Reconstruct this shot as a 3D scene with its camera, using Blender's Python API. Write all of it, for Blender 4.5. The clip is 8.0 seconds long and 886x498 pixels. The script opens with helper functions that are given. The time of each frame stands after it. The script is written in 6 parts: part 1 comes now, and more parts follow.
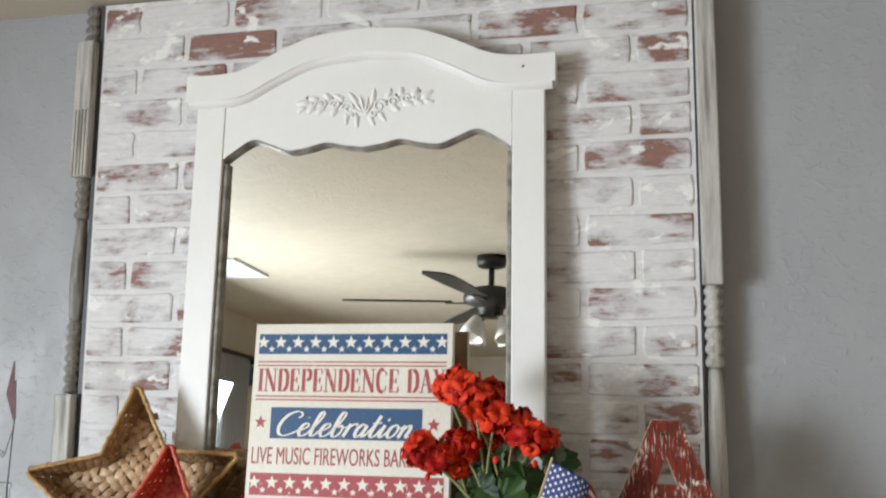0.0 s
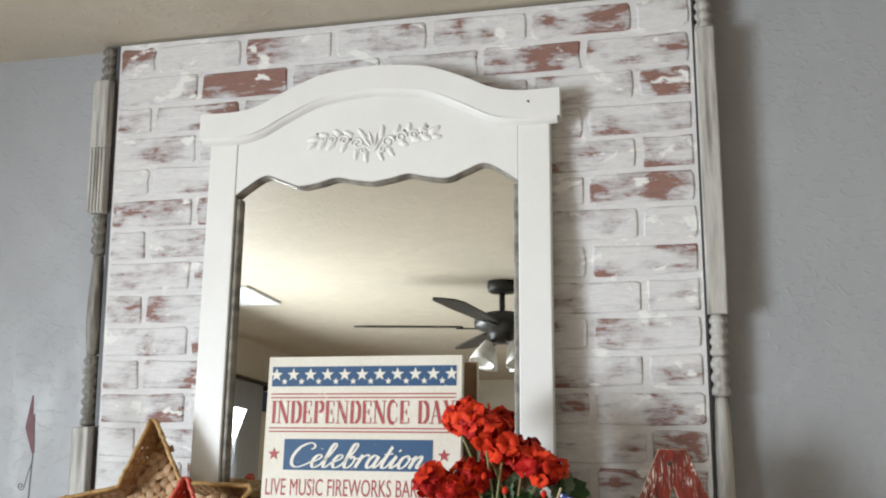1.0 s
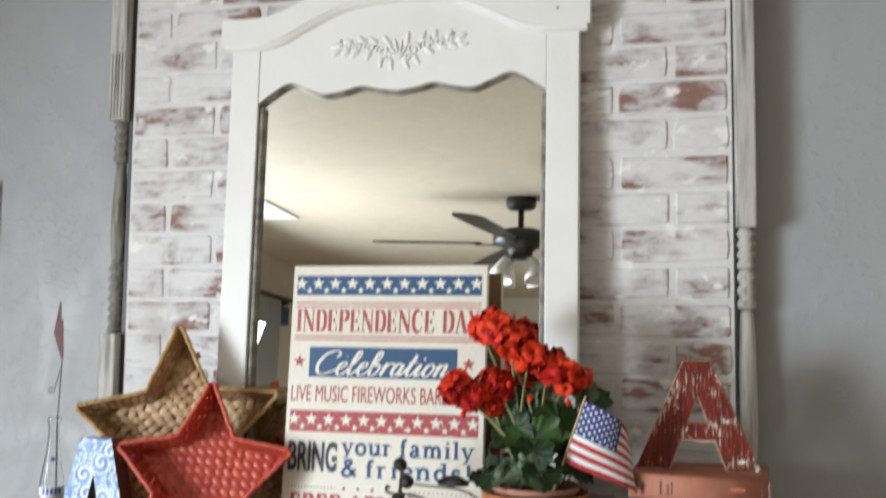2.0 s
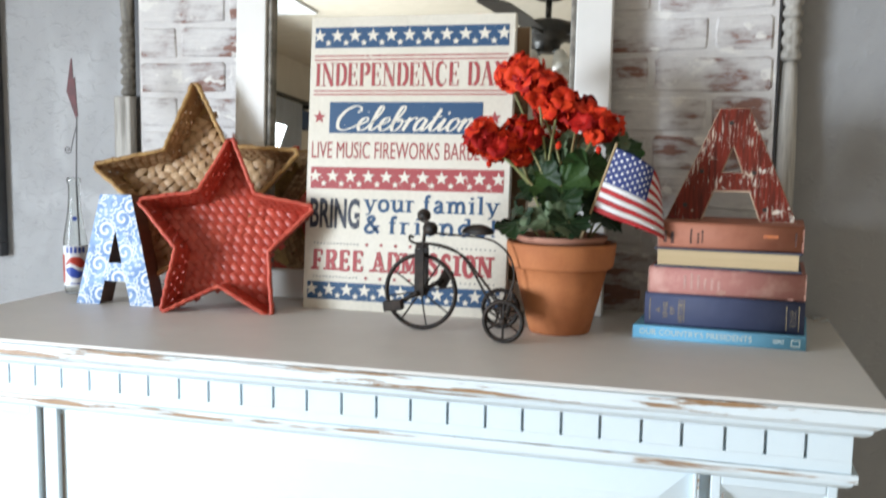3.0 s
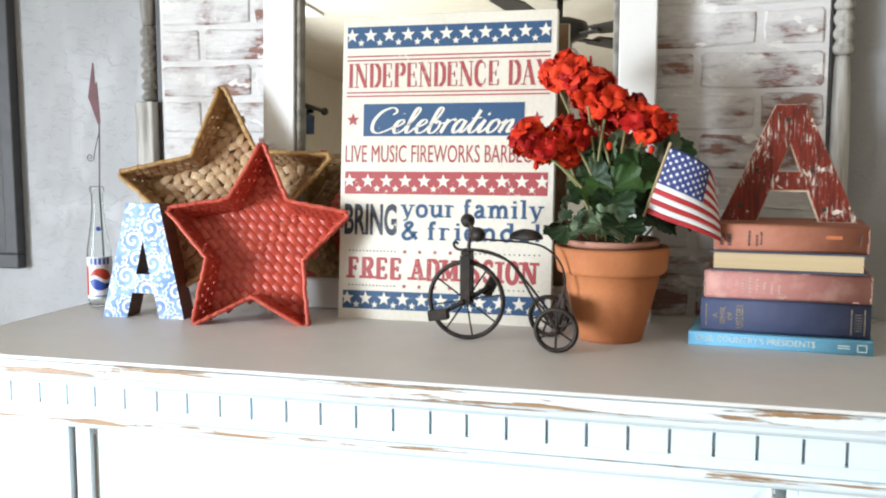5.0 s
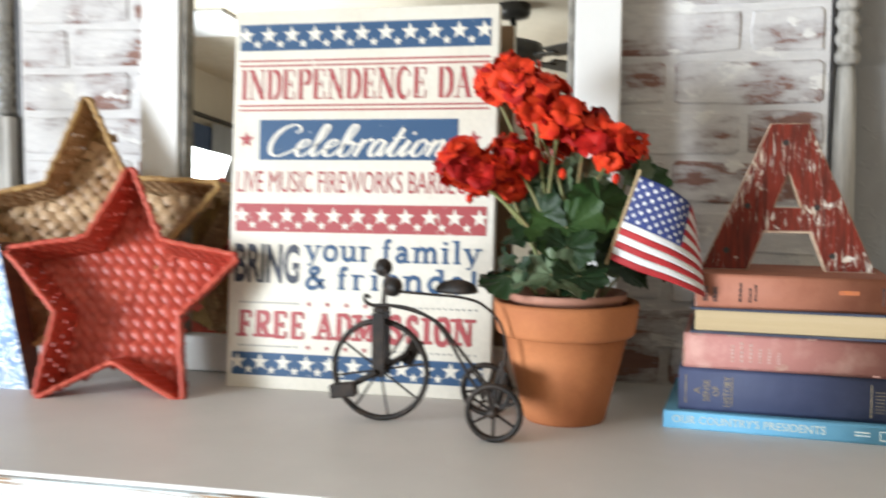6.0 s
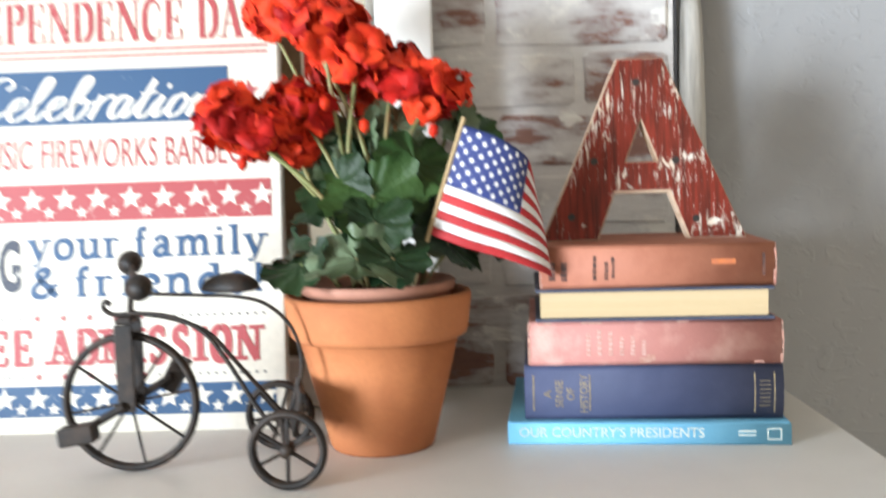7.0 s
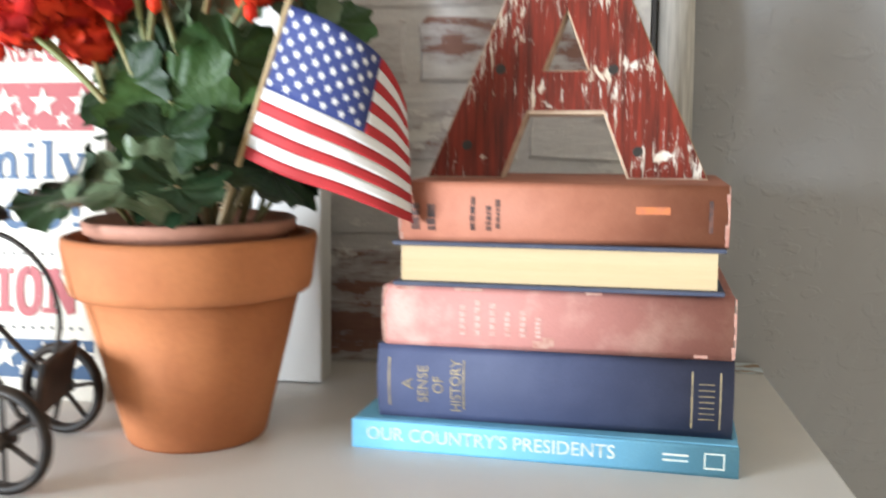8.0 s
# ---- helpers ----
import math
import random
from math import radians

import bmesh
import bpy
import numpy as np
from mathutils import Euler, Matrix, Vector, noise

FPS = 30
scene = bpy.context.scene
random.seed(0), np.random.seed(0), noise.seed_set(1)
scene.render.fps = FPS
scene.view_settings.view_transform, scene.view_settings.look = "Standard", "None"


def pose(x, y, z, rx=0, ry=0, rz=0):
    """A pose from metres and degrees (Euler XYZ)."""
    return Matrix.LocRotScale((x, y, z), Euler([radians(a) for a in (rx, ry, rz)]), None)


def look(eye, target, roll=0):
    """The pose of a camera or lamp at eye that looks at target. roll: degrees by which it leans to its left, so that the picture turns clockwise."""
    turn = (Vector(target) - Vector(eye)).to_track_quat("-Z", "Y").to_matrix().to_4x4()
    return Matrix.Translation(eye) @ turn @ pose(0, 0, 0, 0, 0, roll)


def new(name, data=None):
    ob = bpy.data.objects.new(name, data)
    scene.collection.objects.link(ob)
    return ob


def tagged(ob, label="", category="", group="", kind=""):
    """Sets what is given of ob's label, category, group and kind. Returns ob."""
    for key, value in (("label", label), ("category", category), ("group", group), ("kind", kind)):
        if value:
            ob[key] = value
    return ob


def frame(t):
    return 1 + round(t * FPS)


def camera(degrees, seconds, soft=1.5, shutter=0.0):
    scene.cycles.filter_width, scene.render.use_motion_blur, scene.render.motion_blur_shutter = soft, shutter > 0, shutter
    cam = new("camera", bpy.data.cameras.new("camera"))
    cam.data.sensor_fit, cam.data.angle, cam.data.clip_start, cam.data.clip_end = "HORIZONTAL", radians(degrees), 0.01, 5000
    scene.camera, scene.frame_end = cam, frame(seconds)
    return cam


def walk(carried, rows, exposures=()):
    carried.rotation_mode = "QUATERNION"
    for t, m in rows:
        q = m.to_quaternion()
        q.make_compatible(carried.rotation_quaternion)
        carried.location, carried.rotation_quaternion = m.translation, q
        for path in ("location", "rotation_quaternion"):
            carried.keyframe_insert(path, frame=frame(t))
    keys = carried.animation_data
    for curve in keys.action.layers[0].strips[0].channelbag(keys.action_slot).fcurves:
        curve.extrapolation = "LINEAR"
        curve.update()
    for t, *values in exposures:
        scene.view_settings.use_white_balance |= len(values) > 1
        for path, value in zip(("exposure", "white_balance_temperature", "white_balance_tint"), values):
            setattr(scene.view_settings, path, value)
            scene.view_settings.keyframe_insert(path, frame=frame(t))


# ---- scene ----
cam = camera(50.5, 8.0, soft=2.0, shutter=0.55)
PATH = [
    (0, (0.678, -1.645, 1.689), (0.247, 0.287, 1.975), 0.5),
    (0.5, (0.688, -1.663, 1.706), (0.262, 0.264, 2.03), 0.2),
    (1, (0.691, -1.677, 1.704), (0.237, 0.243, 2.035), 0.0),
    (1.2, (0.691, -1.677, 1.704), (0.234, 0.243, 2.0325), 0.1),
    (2.3, (0.664, -1.656, 1.666), (0.162, 0.279, 1.71), 1.1),
    (2.5, (0.666, -1.643, 1.625), (0.159, 0.291, 1.585), 1.5),
    (2.7, (0.657, -1.635, 1.58), (0.144, 0.295, 1.466), 1.4),
    (3, (0.653, -1.615, 1.575), (0.125, 0.303, 1.36), 0.8),
    (3.5, (0.646, -1.61, 1.566), (0.124, 0.303, 1.305), -0.1),
    (4, (0.63, -1.619, 1.575), (0.117, 0.301, 1.346), -0.3),
    (4.2, (0.620, -1.620, 1.568), (0.108, 0.304, 1.360), -0.1),
    (5.3, (0.555, -1.515, 1.577), (0.033, 0.402, 1.366), -0.1),
    (5.5, (0.550, -1.434, 1.565), (0.035, 0.492, 1.412), -0.2),
    (5.7, (0.546, -1.357, 1.567), (0.051, 0.576, 1.438), 0.3),
    (6, (0.546, -1.277, 1.573), (0.110, 0.669, 1.425), 0.4),
    (6.2, (0.545, -1.226, 1.57), (0.199, 0.736, 1.39), 0.7),
    (6.3, (0.543, -1.205, 1.565), (0.236, 0.763, 1.387), 0.6),
    (6.5, (0.5425, -1.1445, 1.557), (0.317, 0.836, 1.396), -0.4),
    (6.8, (0.533, -1.073, 1.547), (0.416, 0.92, 1.415), -1.4),
    (7, (0.529, -1.029, 1.538), (0.481, 0.964, 1.379), -1.8),
    (7.2, (0.542, -0.982, 1.529), (0.521, 1.007, 1.318), -1.4),
    (7.5, (0.597, -0.909, 1.516), (0.490, 1.078, 1.305), -1.0),
    (7.7, (0.656, -0.864, 1.512), (0.439, 1.114, 1.31), -0.9),
    (8, (0.705, -0.795, 1.502), (0.418, 1.169, 1.258), 0.1),
]
EXPOSURES = [(0, -0.17, 6450, 10), (1, -0.11, 6450, 10), (2.5, -0.12, 6400, 10), (3.3, 0.06, 6250, 10), (4, 0.08, 6250, 10), (4.3, 0.18, 6300, 10), (5.3, 0.28, 6400, 10), (5.5, 0.24, 6400, 10), (6, 0.30, 6420, 10), (6.5, 0.45, 6350, 10), (7, 0.80, 6250, 10), (8, 0.92, 6300, 10)]
walk(cam, [(t, look(eye, target, roll)) for t, eye, target, roll in PATH], EXPOSURES)

# ---- world and light ----
H = 1.30            # height of the mantel top
WALL = 0.045        # face of the grey wall behind the mantel
LEFT, RIGHT, BACK, CEIL = -1.85, 3.0, -6.0, 2.462

world = bpy.data.worlds.new("world")
scene.world = world
world.use_nodes = True
wn = world.node_tree.nodes
sky = wn.new("ShaderNodeTexSky")
sky.sky_type, sky.sun_disc = "NISHITA", False
sky.sun_elevation, sky.sun_rotation = radians(50), radians(120)
wn["Background"].inputs[1].default_value = 0.1
world.node_tree.links.new(sky.outputs[0], wn["Background"].inputs[0])


def window_light(y, z, w, h, power):
    """Daylight standing in a window opening of the left wall."""
    data = bpy.data.lights.new("window_light", "AREA")
    data.shape, data.size, data.size_y, data.energy = "RECTANGLE", w, h, power
    data.color = (0.86, 0.935, 1.0)
    data.spread = radians(168)
    ob = new("window_light", data)
    ob.matrix_world = look((LEFT - 0.06, y, z), (LEFT + 0.94, y, z - 0.34))
    return ob


WINDOWS = [(-2.2, 1.42, 0.95, 1.1), (-3.15, 1.42, 0.8, 1.24)]   # y, z of the middle, width, height
window_light(*WINDOWS[0], 180)
window_light(*WINDOWS[1], 36)


# ---- materials ----
def nodes_of(name):
    m = bpy.data.materials.new(name)
    m.use_nodes = True
    t = m.node_tree
    return m, t.nodes, t.links, t.nodes["Principled BSDF"]


def noise_node(n, l, scale, detail=4.0, rough=0.55, stretch=None, coord="Object", distort=0.0):
    tc = n.new("ShaderNodeTexCoord")
    out = tc.outputs[coord]
    if stretch:
        mp = n.new("ShaderNodeMapping")
        mp.inputs["Scale"].default_value = stretch
        l.new(out, mp.inputs[0])
        out = mp.outputs[0]
    t = n.new("ShaderNodeTexNoise")
    t.inputs["Scale"].default_value, t.inputs["Detail"].default_value = scale, detail
    t.inputs["Roughness"].default_value, t.inputs["Distortion"].default_value = rough, distort
    l.new(out, t.inputs["Vector"])
    return t.outputs[0]


def ramp(n, l, src, lo, hi, a=(0, 0, 0, 1), b=(1, 1, 1, 1)):
    r = n.new("ShaderNodeValToRGB")
    r.color_ramp.elements[0].position, r.color_ramp.elements[1].position = lo, hi
    r.color_ramp.elements[0].color, r.color_ramp.elements[1].color = a, b
    l.new(src, r.inputs[0])
    return r.outputs[0]


def mix(n, l, fac, a, b):
    m = n.new("ShaderNodeMix")
    m.data_type = "RGBA"
    for sock, v in ((m.inputs[0], fac), (m.inputs[6], a), (m.inputs[7], b)):
        if isinstance(v, (int, float)):
            sock.default_value = v
        elif isinstance(v, tuple):
            sock.default_value = (*v[:3], 1)
        else:
            l.new(v, sock)
    return m.outputs[2]


def bump(n, l, bsdf, height, strength, distance):
    b = n.new("ShaderNodeBump")
    b.inputs["Strength"].default_value, b.inputs["Distance"].default_value = strength, distance
    l.new(height, b.inputs["Height"])
    l.new(b.outputs[0], bsdf.inputs["Normal"])


def mat(name, base, other=None, rough=0.5, metal=0.0, scale=30.0, lo=0.4, hi=0.65, fine=200.0, relief=0.15, depth=0.001, stretch=None, ior=1.45, grain=0.25):
    """A two-scale surface: base colour with patches of the other, fine grain and relief."""
    m, n, l, b = nodes_of(name)
    other = other or tuple(c * 0.8 for c in base)
    col = mix(n, l, ramp(n, l, noise_node(n, l, scale, stretch=stretch), lo, hi), base, other)
    f = noise_node(n, l, fine, 3, stretch=stretch)
    col = mix(n, l, ramp(n, l, f, 0.35, 0.75, (0, 0, 0, 1), (grain, grain, grain, 1)), col, tuple(c * 0.6 for c in base))
    l.new(col, b.inputs["Base Color"])
    b.inputs["Roughness"].default_value, b.inputs["Metallic"].default_value, b.inputs["IOR"].default_value = rough, metal, ior
    if relief:
        bump(n, l, b, f, relief, depth)
    return m


def brick_material(name, mortar=False):
    """Faux brick brushed with whitewash; plaster smears run across bricks and joints alike."""
    m, n, l, b = nodes_of(name)
    info = n.new("ShaderNodeObjectInfo")
    geo = n.new("ShaderNodeNewGeometry")

    def field(scale, detail, rough, stretch, distort=0.0, shift=(0, 0, 0), own=False):
        """Noise in world metres; own shifts it from brick to brick."""
        mp = n.new("ShaderNodeMapping")
        mp.inputs["Scale"].default_value = stretch
        mp.inputs["Location"].default_value = shift
        src = geo.outputs["Position"]
        if own:
            off = n.new("ShaderNodeVectorMath")
            off.operation = "MULTIPLY_ADD"
            l.new(info.outputs["Random"], off.inputs[0])
            off.inputs[1].default_value = (37.0, 11.0, 23.0)
            l.new(src, off.inputs[2])
            src = off.outputs[0]
        l.new(src, mp.inputs[0])
        t = n.new("ShaderNodeTexNoise")
        t.inputs["Scale"].default_value, t.inputs["Detail"].default_value = scale, detail
        t.inputs["Roughness"].default_value, t.inputs["Distortion"].default_value = rough, distort
        l.new(mp.outputs[0], t.inputs["Vector"])
        return t.outputs[0]

    def math_node(op, a, b_, c=None):
        k = n.new("ShaderNodeMath")
        k.operation = op
        for sock, v in zip(k.inputs, (a, b_, c)):
            if isinstance(v, (int, float)):
                sock.default_value = v
            elif v is not None:
                l.new(v, sock)
        return k.outputs[0]

    own = not mortar
    patch = ramp(n, l, field(10, 4, 0.55, (1, 1, 1.9), 0.2, (3, 0, 1), own), 0.33, 0.67)
    brush = ramp(n, l, field(14, 8, 0.70, (0.7, 1, 4.0), 0.35, own=own), 0.32, 0.68)
    fine = ramp(n, l, field(75, 8, 0.80, (0.5, 1, 2.2), 0.3), 0.32, 0.68)
    veil = field(7, 6, 0.62, (0.8, 1, 1.6), 0.4, (9, 0, 5))
    speck = field(380, 3, 0.6, (1, 1, 1))
    white = mix(n, l, fine, (0.60, 0.585, 0.585), (0.765, 0.75, 0.735))
    white = mix(n, l, ramp(n, l, speck, 0.45, 0.75, (0, 0, 0, 1), (0.35, 0.35, 0.35, 1)), white, (0.58, 0.56, 0.55))
    # how far the wash was rubbed off: by brick, by patch, by brush stroke
    amount = math_node("MULTIPLY_ADD", brush, 0.42, math_node("MULTIPLY_ADD", fine, 0.34, math_node("MULTIPLY", patch, 0.55)))
    if mortar:
        amount = math_node("SUBTRACT", amount, 0.16)
    else:
        amount = math_node("MULTIPLY_ADD", info.outputs["Random"], 0.38, amount)
    amount = math_node("SUBTRACT", amount, ramp(n, l, veil, 0.48, 0.66, (0, 0, 0, 1), (0.45, 0.45, 0.45, 1)))
    grey = mix(n, l, fine, (0.35, 0.325, 0.33), (0.56, 0.535, 0.54))
    mauve = mix(n, l, fine, (0.29, 0.215, 0.205), (0.45, 0.385, 0.375))
    col = mix(n, l, ramp(n, l, amount, 0.60, 0.97), white, grey)
    col = mix(n, l, ramp(n, l, amount, 0.80, 1.00), col, mauve)
    if not mortar:
        red = mix(n, l, fine, (0.19, 0.095, 0.075), (0.30, 0.150, 0.115))
        col = mix(n, l, ramp(n, l, amount, 0.97, 1.13), col, red)
    smear = field(15, 7, 0.60, (0.8, 1, 1.5), 0.35, (1.7, 0, 0.4))
    mask = ramp(n, l, smear, 0.585, 0.62)
    col = mix(n, l, mask, col, (0.81, 0.795, 0.765))
    l.new(col, b.inputs["Base Color"])
    b.inputs["Roughness"].default_value = 0.45
    height = math_node("MULTIPLY_ADD", mask, 0.5, math_node("MULTIPLY_ADD", fine, 0.5, math_node("MULTIPLY", brush, 0.5)))
    bump(n, l, b, height, 0.5, 0.0035)
    return m


def wall_material(name, base, other, relief=0.28):
    """Painted plaster with a trowelled texture: broad sweeps and small raised skips."""
    m, n, l, b = nodes_of(name)
    broad = noise_node(n, l, 1.6, 3)
    sweep = noise_node(n, l, 7, 5, 0.6, (1, 1, 0.7), distort=1.6)
    lump = noise_node(n, l, 40, 4, 0.5, (1, 1, 1.6), distort=1.2)
    col = mix(n, l, ramp(n, l, broad, 0.3, 0.7), base, other)
    col = mix(n, l, ramp(n, l, sweep, 0.45, 0.7, (0, 0, 0, 1), (0.4, 0.4, 0.4, 1)), col, tuple(c * 1.12 for c in base))
    l.new(col, b.inputs["Base Color"])
    l.new(ramp(n, l, sweep, 0.3, 0.7, (0.62, 0.62, 0.62, 1), (0.44, 0.44, 0.44, 1)), b.inputs["Roughness"])
    add = n.new("ShaderNodeMath")
    add.operation = "MULTIPLY_ADD"
    l.new(ramp(n, l, lump, 0.56, 0.63), add.inputs[0])
    add.inputs[1].default_value = 0.8
    half_sweep = n.new("ShaderNodeMath")
    half_sweep.operation = "MULTIPLY"
    l.new(sweep, half_sweep.inputs[0])
    half_sweep.inputs[1].default_value = 0.45
    l.new(half_sweep.outputs[0], add.inputs[2])
    bump(n, l, b, add.outputs[0], relief, 0.004)
    return m


def chipped_paint():
    """White furniture paint rubbed through to the wood along the edges."""
    m, n, l, b = nodes_of("chipped_white_paint")
    t = noise_node(n, l, 10, 8, 0.70, (0.42, 3.0, 9.0), distort=0.4)
    wood = mix(n, l, ramp(n, l, noise_node(n, l, 60, 4, 0.6, (0.3, 1, 4)), 0.35, 0.7), (0.36, 0.225, 0.12), (0.20, 0.115, 0.06))
    mask = ramp(n, l, t, 0.545, 0.565)
    l.new(mix(n, l, mask, (0.68, 0.765, 0.81), wood), b.inputs["Base Color"])
    b.inputs["Roughness"].default_value = 0.4
    inv = n.new("ShaderNodeInvert")
    l.new(mask, inv.inputs[1])
    bump(n, l, b, inv.outputs[0], 0.5, 0.001)
    return m


def printed(name, ink, paper, wear=0.64):
    """Ink on a board, rubbed away in specks and in clustered scuffs."""
    m, n, l, b = nodes_of(name)
    t = noise_node(n, l, 95, 7, 0.72)
    scuff = noise_node(n, l, 13, 3, 0.5)
    add = n.new("ShaderNodeMath")
    add.operation = "MULTIPLY_ADD"
    l.new(ramp(n, l, scuff, 0.48, 0.72), add.inputs[0])
    add.inputs[1].default_value = 0.075
    l.new(t, add.inputs[2])
    l.new(mix(n, l, ramp(n, l, add.outputs[0], wear, wear + 0.035), ink, paper), b.inputs["Base Color"])
    b.inputs["Roughness"].default_value = 0.55
    return m


def glass_material():
    m, n, l, b = nodes_of("clear_glass")
    b.inputs["Base Color"].default_value = (0.96, 0.98, 0.97, 1)
    b.inputs["Roughness"].default_value, b.inputs["Transmission Weight"].default_value, b.inputs["IOR"].default_value = 0.02, 1.0, 1.3
    return m


PAPER = (0.735, 0.695, 0.605)
BRICK = brick_material("whitewashed_brick")
MORTAR = brick_material("white_mortar", True)
GREY_WALL = wall_material("grey_wall_paint", (0.345, 0.35, 0.36), (0.31, 0.315, 0.325))
BEIGE_WALL = wall_material("beige_wall_paint", (0.60, 0.55, 0.46), (0.56, 0.51, 0.43))
CEILING = wall_material("ceiling_paint", (0.54, 0.485, 0.395), (0.50, 0.45, 0.365))
VENT_WHITE = mat("white_vent_enamel", (0.84, 0.86, 0.88), None, 0.35, grain=0.05)
FLOOR = mat("brown_floor", (0.36, 0.255, 0.16), (0.28, 0.19, 0.11), 0.45, scale=4, stretch=(1, 6, 1))
WHITE = mat("white_furniture_paint", (0.66, 0.755, 0.805), (0.63, 0.725, 0.775), 0.42, scale=5, fine=60, relief=0.04, depth=0.0006, grain=0.03)
CHIPPED = chipped_paint()
STRIP_AND_SHADE = mat("grey_brown_strip_and_shade", (0.30, 0.26, 0.23), (0.38, 0.33, 0.29), 0.7, scale=40)
TOP_PAINT = mat("grey_white_top_paint", (0.69, 0.675, 0.65), (0.64, 0.625, 0.60), 0.45, scale=3.5, fine=26, relief=0.05, depth=0.0006, grain=0.08)
FRAME_WHITE = mat("cream_white_frame_paint", (0.775, 0.765, 0.74), (0.75, 0.74, 0.712), 0.42, scale=9, fine=120, relief=0.05, grain=0.04)
FRAME_EDGE = mat("dark_edge_and_pit_shade", (0.30, 0.28, 0.24), (0.10, 0.09, 0.08), 0.45, scale=40)
POST_PAINT = mat("drybrushed_grey_post", (0.50, 0.48, 0.44), (0.17, 0.155, 0.13), 0.6, scale=22, lo=0.46, hi=0.66, fine=120, stretch=(3, 3, 0.22), relief=0.5, grain=0.6)
# darker tone of POST_PAINT, for the turned parts of the left post
POST_DARK = mat("darker_post_tone", (0.27, 0.255, 0.225), (0.10, 0.09, 0.075), 0.6, scale=30, lo=0.42, hi=0.62, fine=120, stretch=(3, 3, 0.3), relief=0.5, grain=0.5)
DARK_GAP = mat("gap_shade_and_frame", (0.06, 0.06, 0.065), None, 0.5)
MIRROR, _n, _l, _b = nodes_of("mirror_silver")
_b.inputs["Base Color"].default_value, _b.inputs["Metallic"].default_value, _b.inputs["Roughness"].default_value = (0.84, 0.83, 0.78, 1), 1.0, 0.012
GLASS = glass_material()
BLACK_IRON = mat("black_iron", (0.014, 0.012, 0.011), (0.040, 0.026, 0.018), 0.55, 0.0, ior=1.35, scale=70, fine=300, relief=0.3)
BLACK = mat("black_fan_metal", (0.02, 0.019, 0.018), (0.03, 0.028, 0.025), 0.4)
DARK_WOOD = mat("dark_wood", (0.10, 0.045, 0.025), (0.06, 0.028, 0.018), 0.5, scale=15, stretch=(1, 1, 8))


# ---- building helpers ----
def part(name, bm, material, parent=None, label="", smooth=False, m=None):
    """Links a bmesh as one mesh object, under a thing or a part."""
    bmesh.ops.recalc_face_normals(bm, faces=bm.faces)
    me = bpy.data.meshes.new(name)
    bm.to_mesh(me)
    bm.free()
    return mesh_part(name, me, material, parent, label, smooth, m)


def mesh_part(name, me, material, parent=None, label="", smooth=False, m=None):
    if not me.materials:
        me.materials.append(material)
    if smooth:
        me.polygons.foreach_set("use_smooth", [True] * len(me.polygons))
    ob = new(name, me)
    ob.parent = parent
    if m is not None:
        ob.matrix_basis = m
    if label:
        tagged(ob, label)
    return ob


def thing(name, m, label, category, group="", kind=""):
    ob = new(name)
    ob.empty_display_size = 0.05
    ob.matrix_basis = m
    return tagged(ob, label, category, group, kind)


def box(bm, x0, x1, y0, y1, z0, z1, bevel=0.0, seg=2):
    made = bmesh.ops.create_cube(bm, size=1)["verts"]
    for v in made:
        v.co = Vector((x0 if v.co.x < 0 else x1, y0 if v.co.y < 0 else y1, z0 if v.co.z < 0 else z1))
    if bevel:
        edges = list({e for v in made for e in v.link_edges})
        bmesh.ops.bevel(bm, geom=edges, offset=bevel, segments=seg, affect="EDGES", profile=0.5)
    return bm


def boxed(*a, bevel=0.0, seg=2):
    return box(bmesh.new(), *a, bevel=bevel, seg=seg)


def prism(bm, pts, y0, y1, skip=()):
    """A polygon in x and z, standing between y0 (front) and y1. Edges whose number is in skip get no side."""
    f = [bm.verts.new((x, y0, z)) for x, z in pts]
    k = [bm.verts.new((x, y1, z)) for x, z in pts]
    bm.faces.new(f)
    bm.faces.new(k[::-1])
    for i in range(len(pts)):
        if i not in skip:
            j = (i + 1) % len(pts)
            bm.faces.new((f[i], f[j], k[j], k[i]))
    return bm


def lathe(bm, profile, seg=32, centre=(0, 0, 0), axis="z", arc=2 * math.pi):
    """A profile of (radius, height) turned about an axis."""
    full = abs(arc - 2 * math.pi) < 1e-6
    cnt = seg if full else seg + 1
    rings = []
    for r, h in profile:
        ring = []
        for i in range(cnt):
            a = arc * i / seg
            p = (r * math.cos(a), r * math.sin(a), h)
            if axis == "y":
                p = (p[0], p[2], p[1])
            ring.append(bm.verts.new(Vector(p) + Vector(centre)))
        rings.append(ring)
    for a, b in zip(rings, rings[1:]):
        for i in range(seg):
            j = (i + 1) % cnt
            bm.faces.new((a[i], a[j], b[j], b[i]))
    return bm


def tube(bm, pts, r, seg=8, taper=None):
    """A round bar along a line of points."""
    pts = [Vector(p) for p in pts]
    rings = []
    ref = Vector((0.0123, 0.91, 0.41)).normalized()
    for i, p in enumerate(pts):
        d = (pts[min(i + 1, len(pts) - 1)] - pts[max(i - 1, 0)]).normalized()
        u = d.cross(ref).normalized()
        w = d.cross(u)
        rr = r if taper is None else r + (taper - r) * i / (len(pts) - 1)
        rings.append([bm.verts.new(p + rr * (math.cos(2 * math.pi * k / seg) * u + math.sin(2 * math.pi * k / seg) * w)) for k in range(seg)])
    for a, b in zip(rings, rings[1:]):
        for k in range(seg):
            bm.faces.new((a[k], a[(k + 1) % seg], b[(k + 1) % seg], b[k]))
    bm.faces.new(rings[0][::-1])
    bm.faces.new(rings[-1])
    return bm


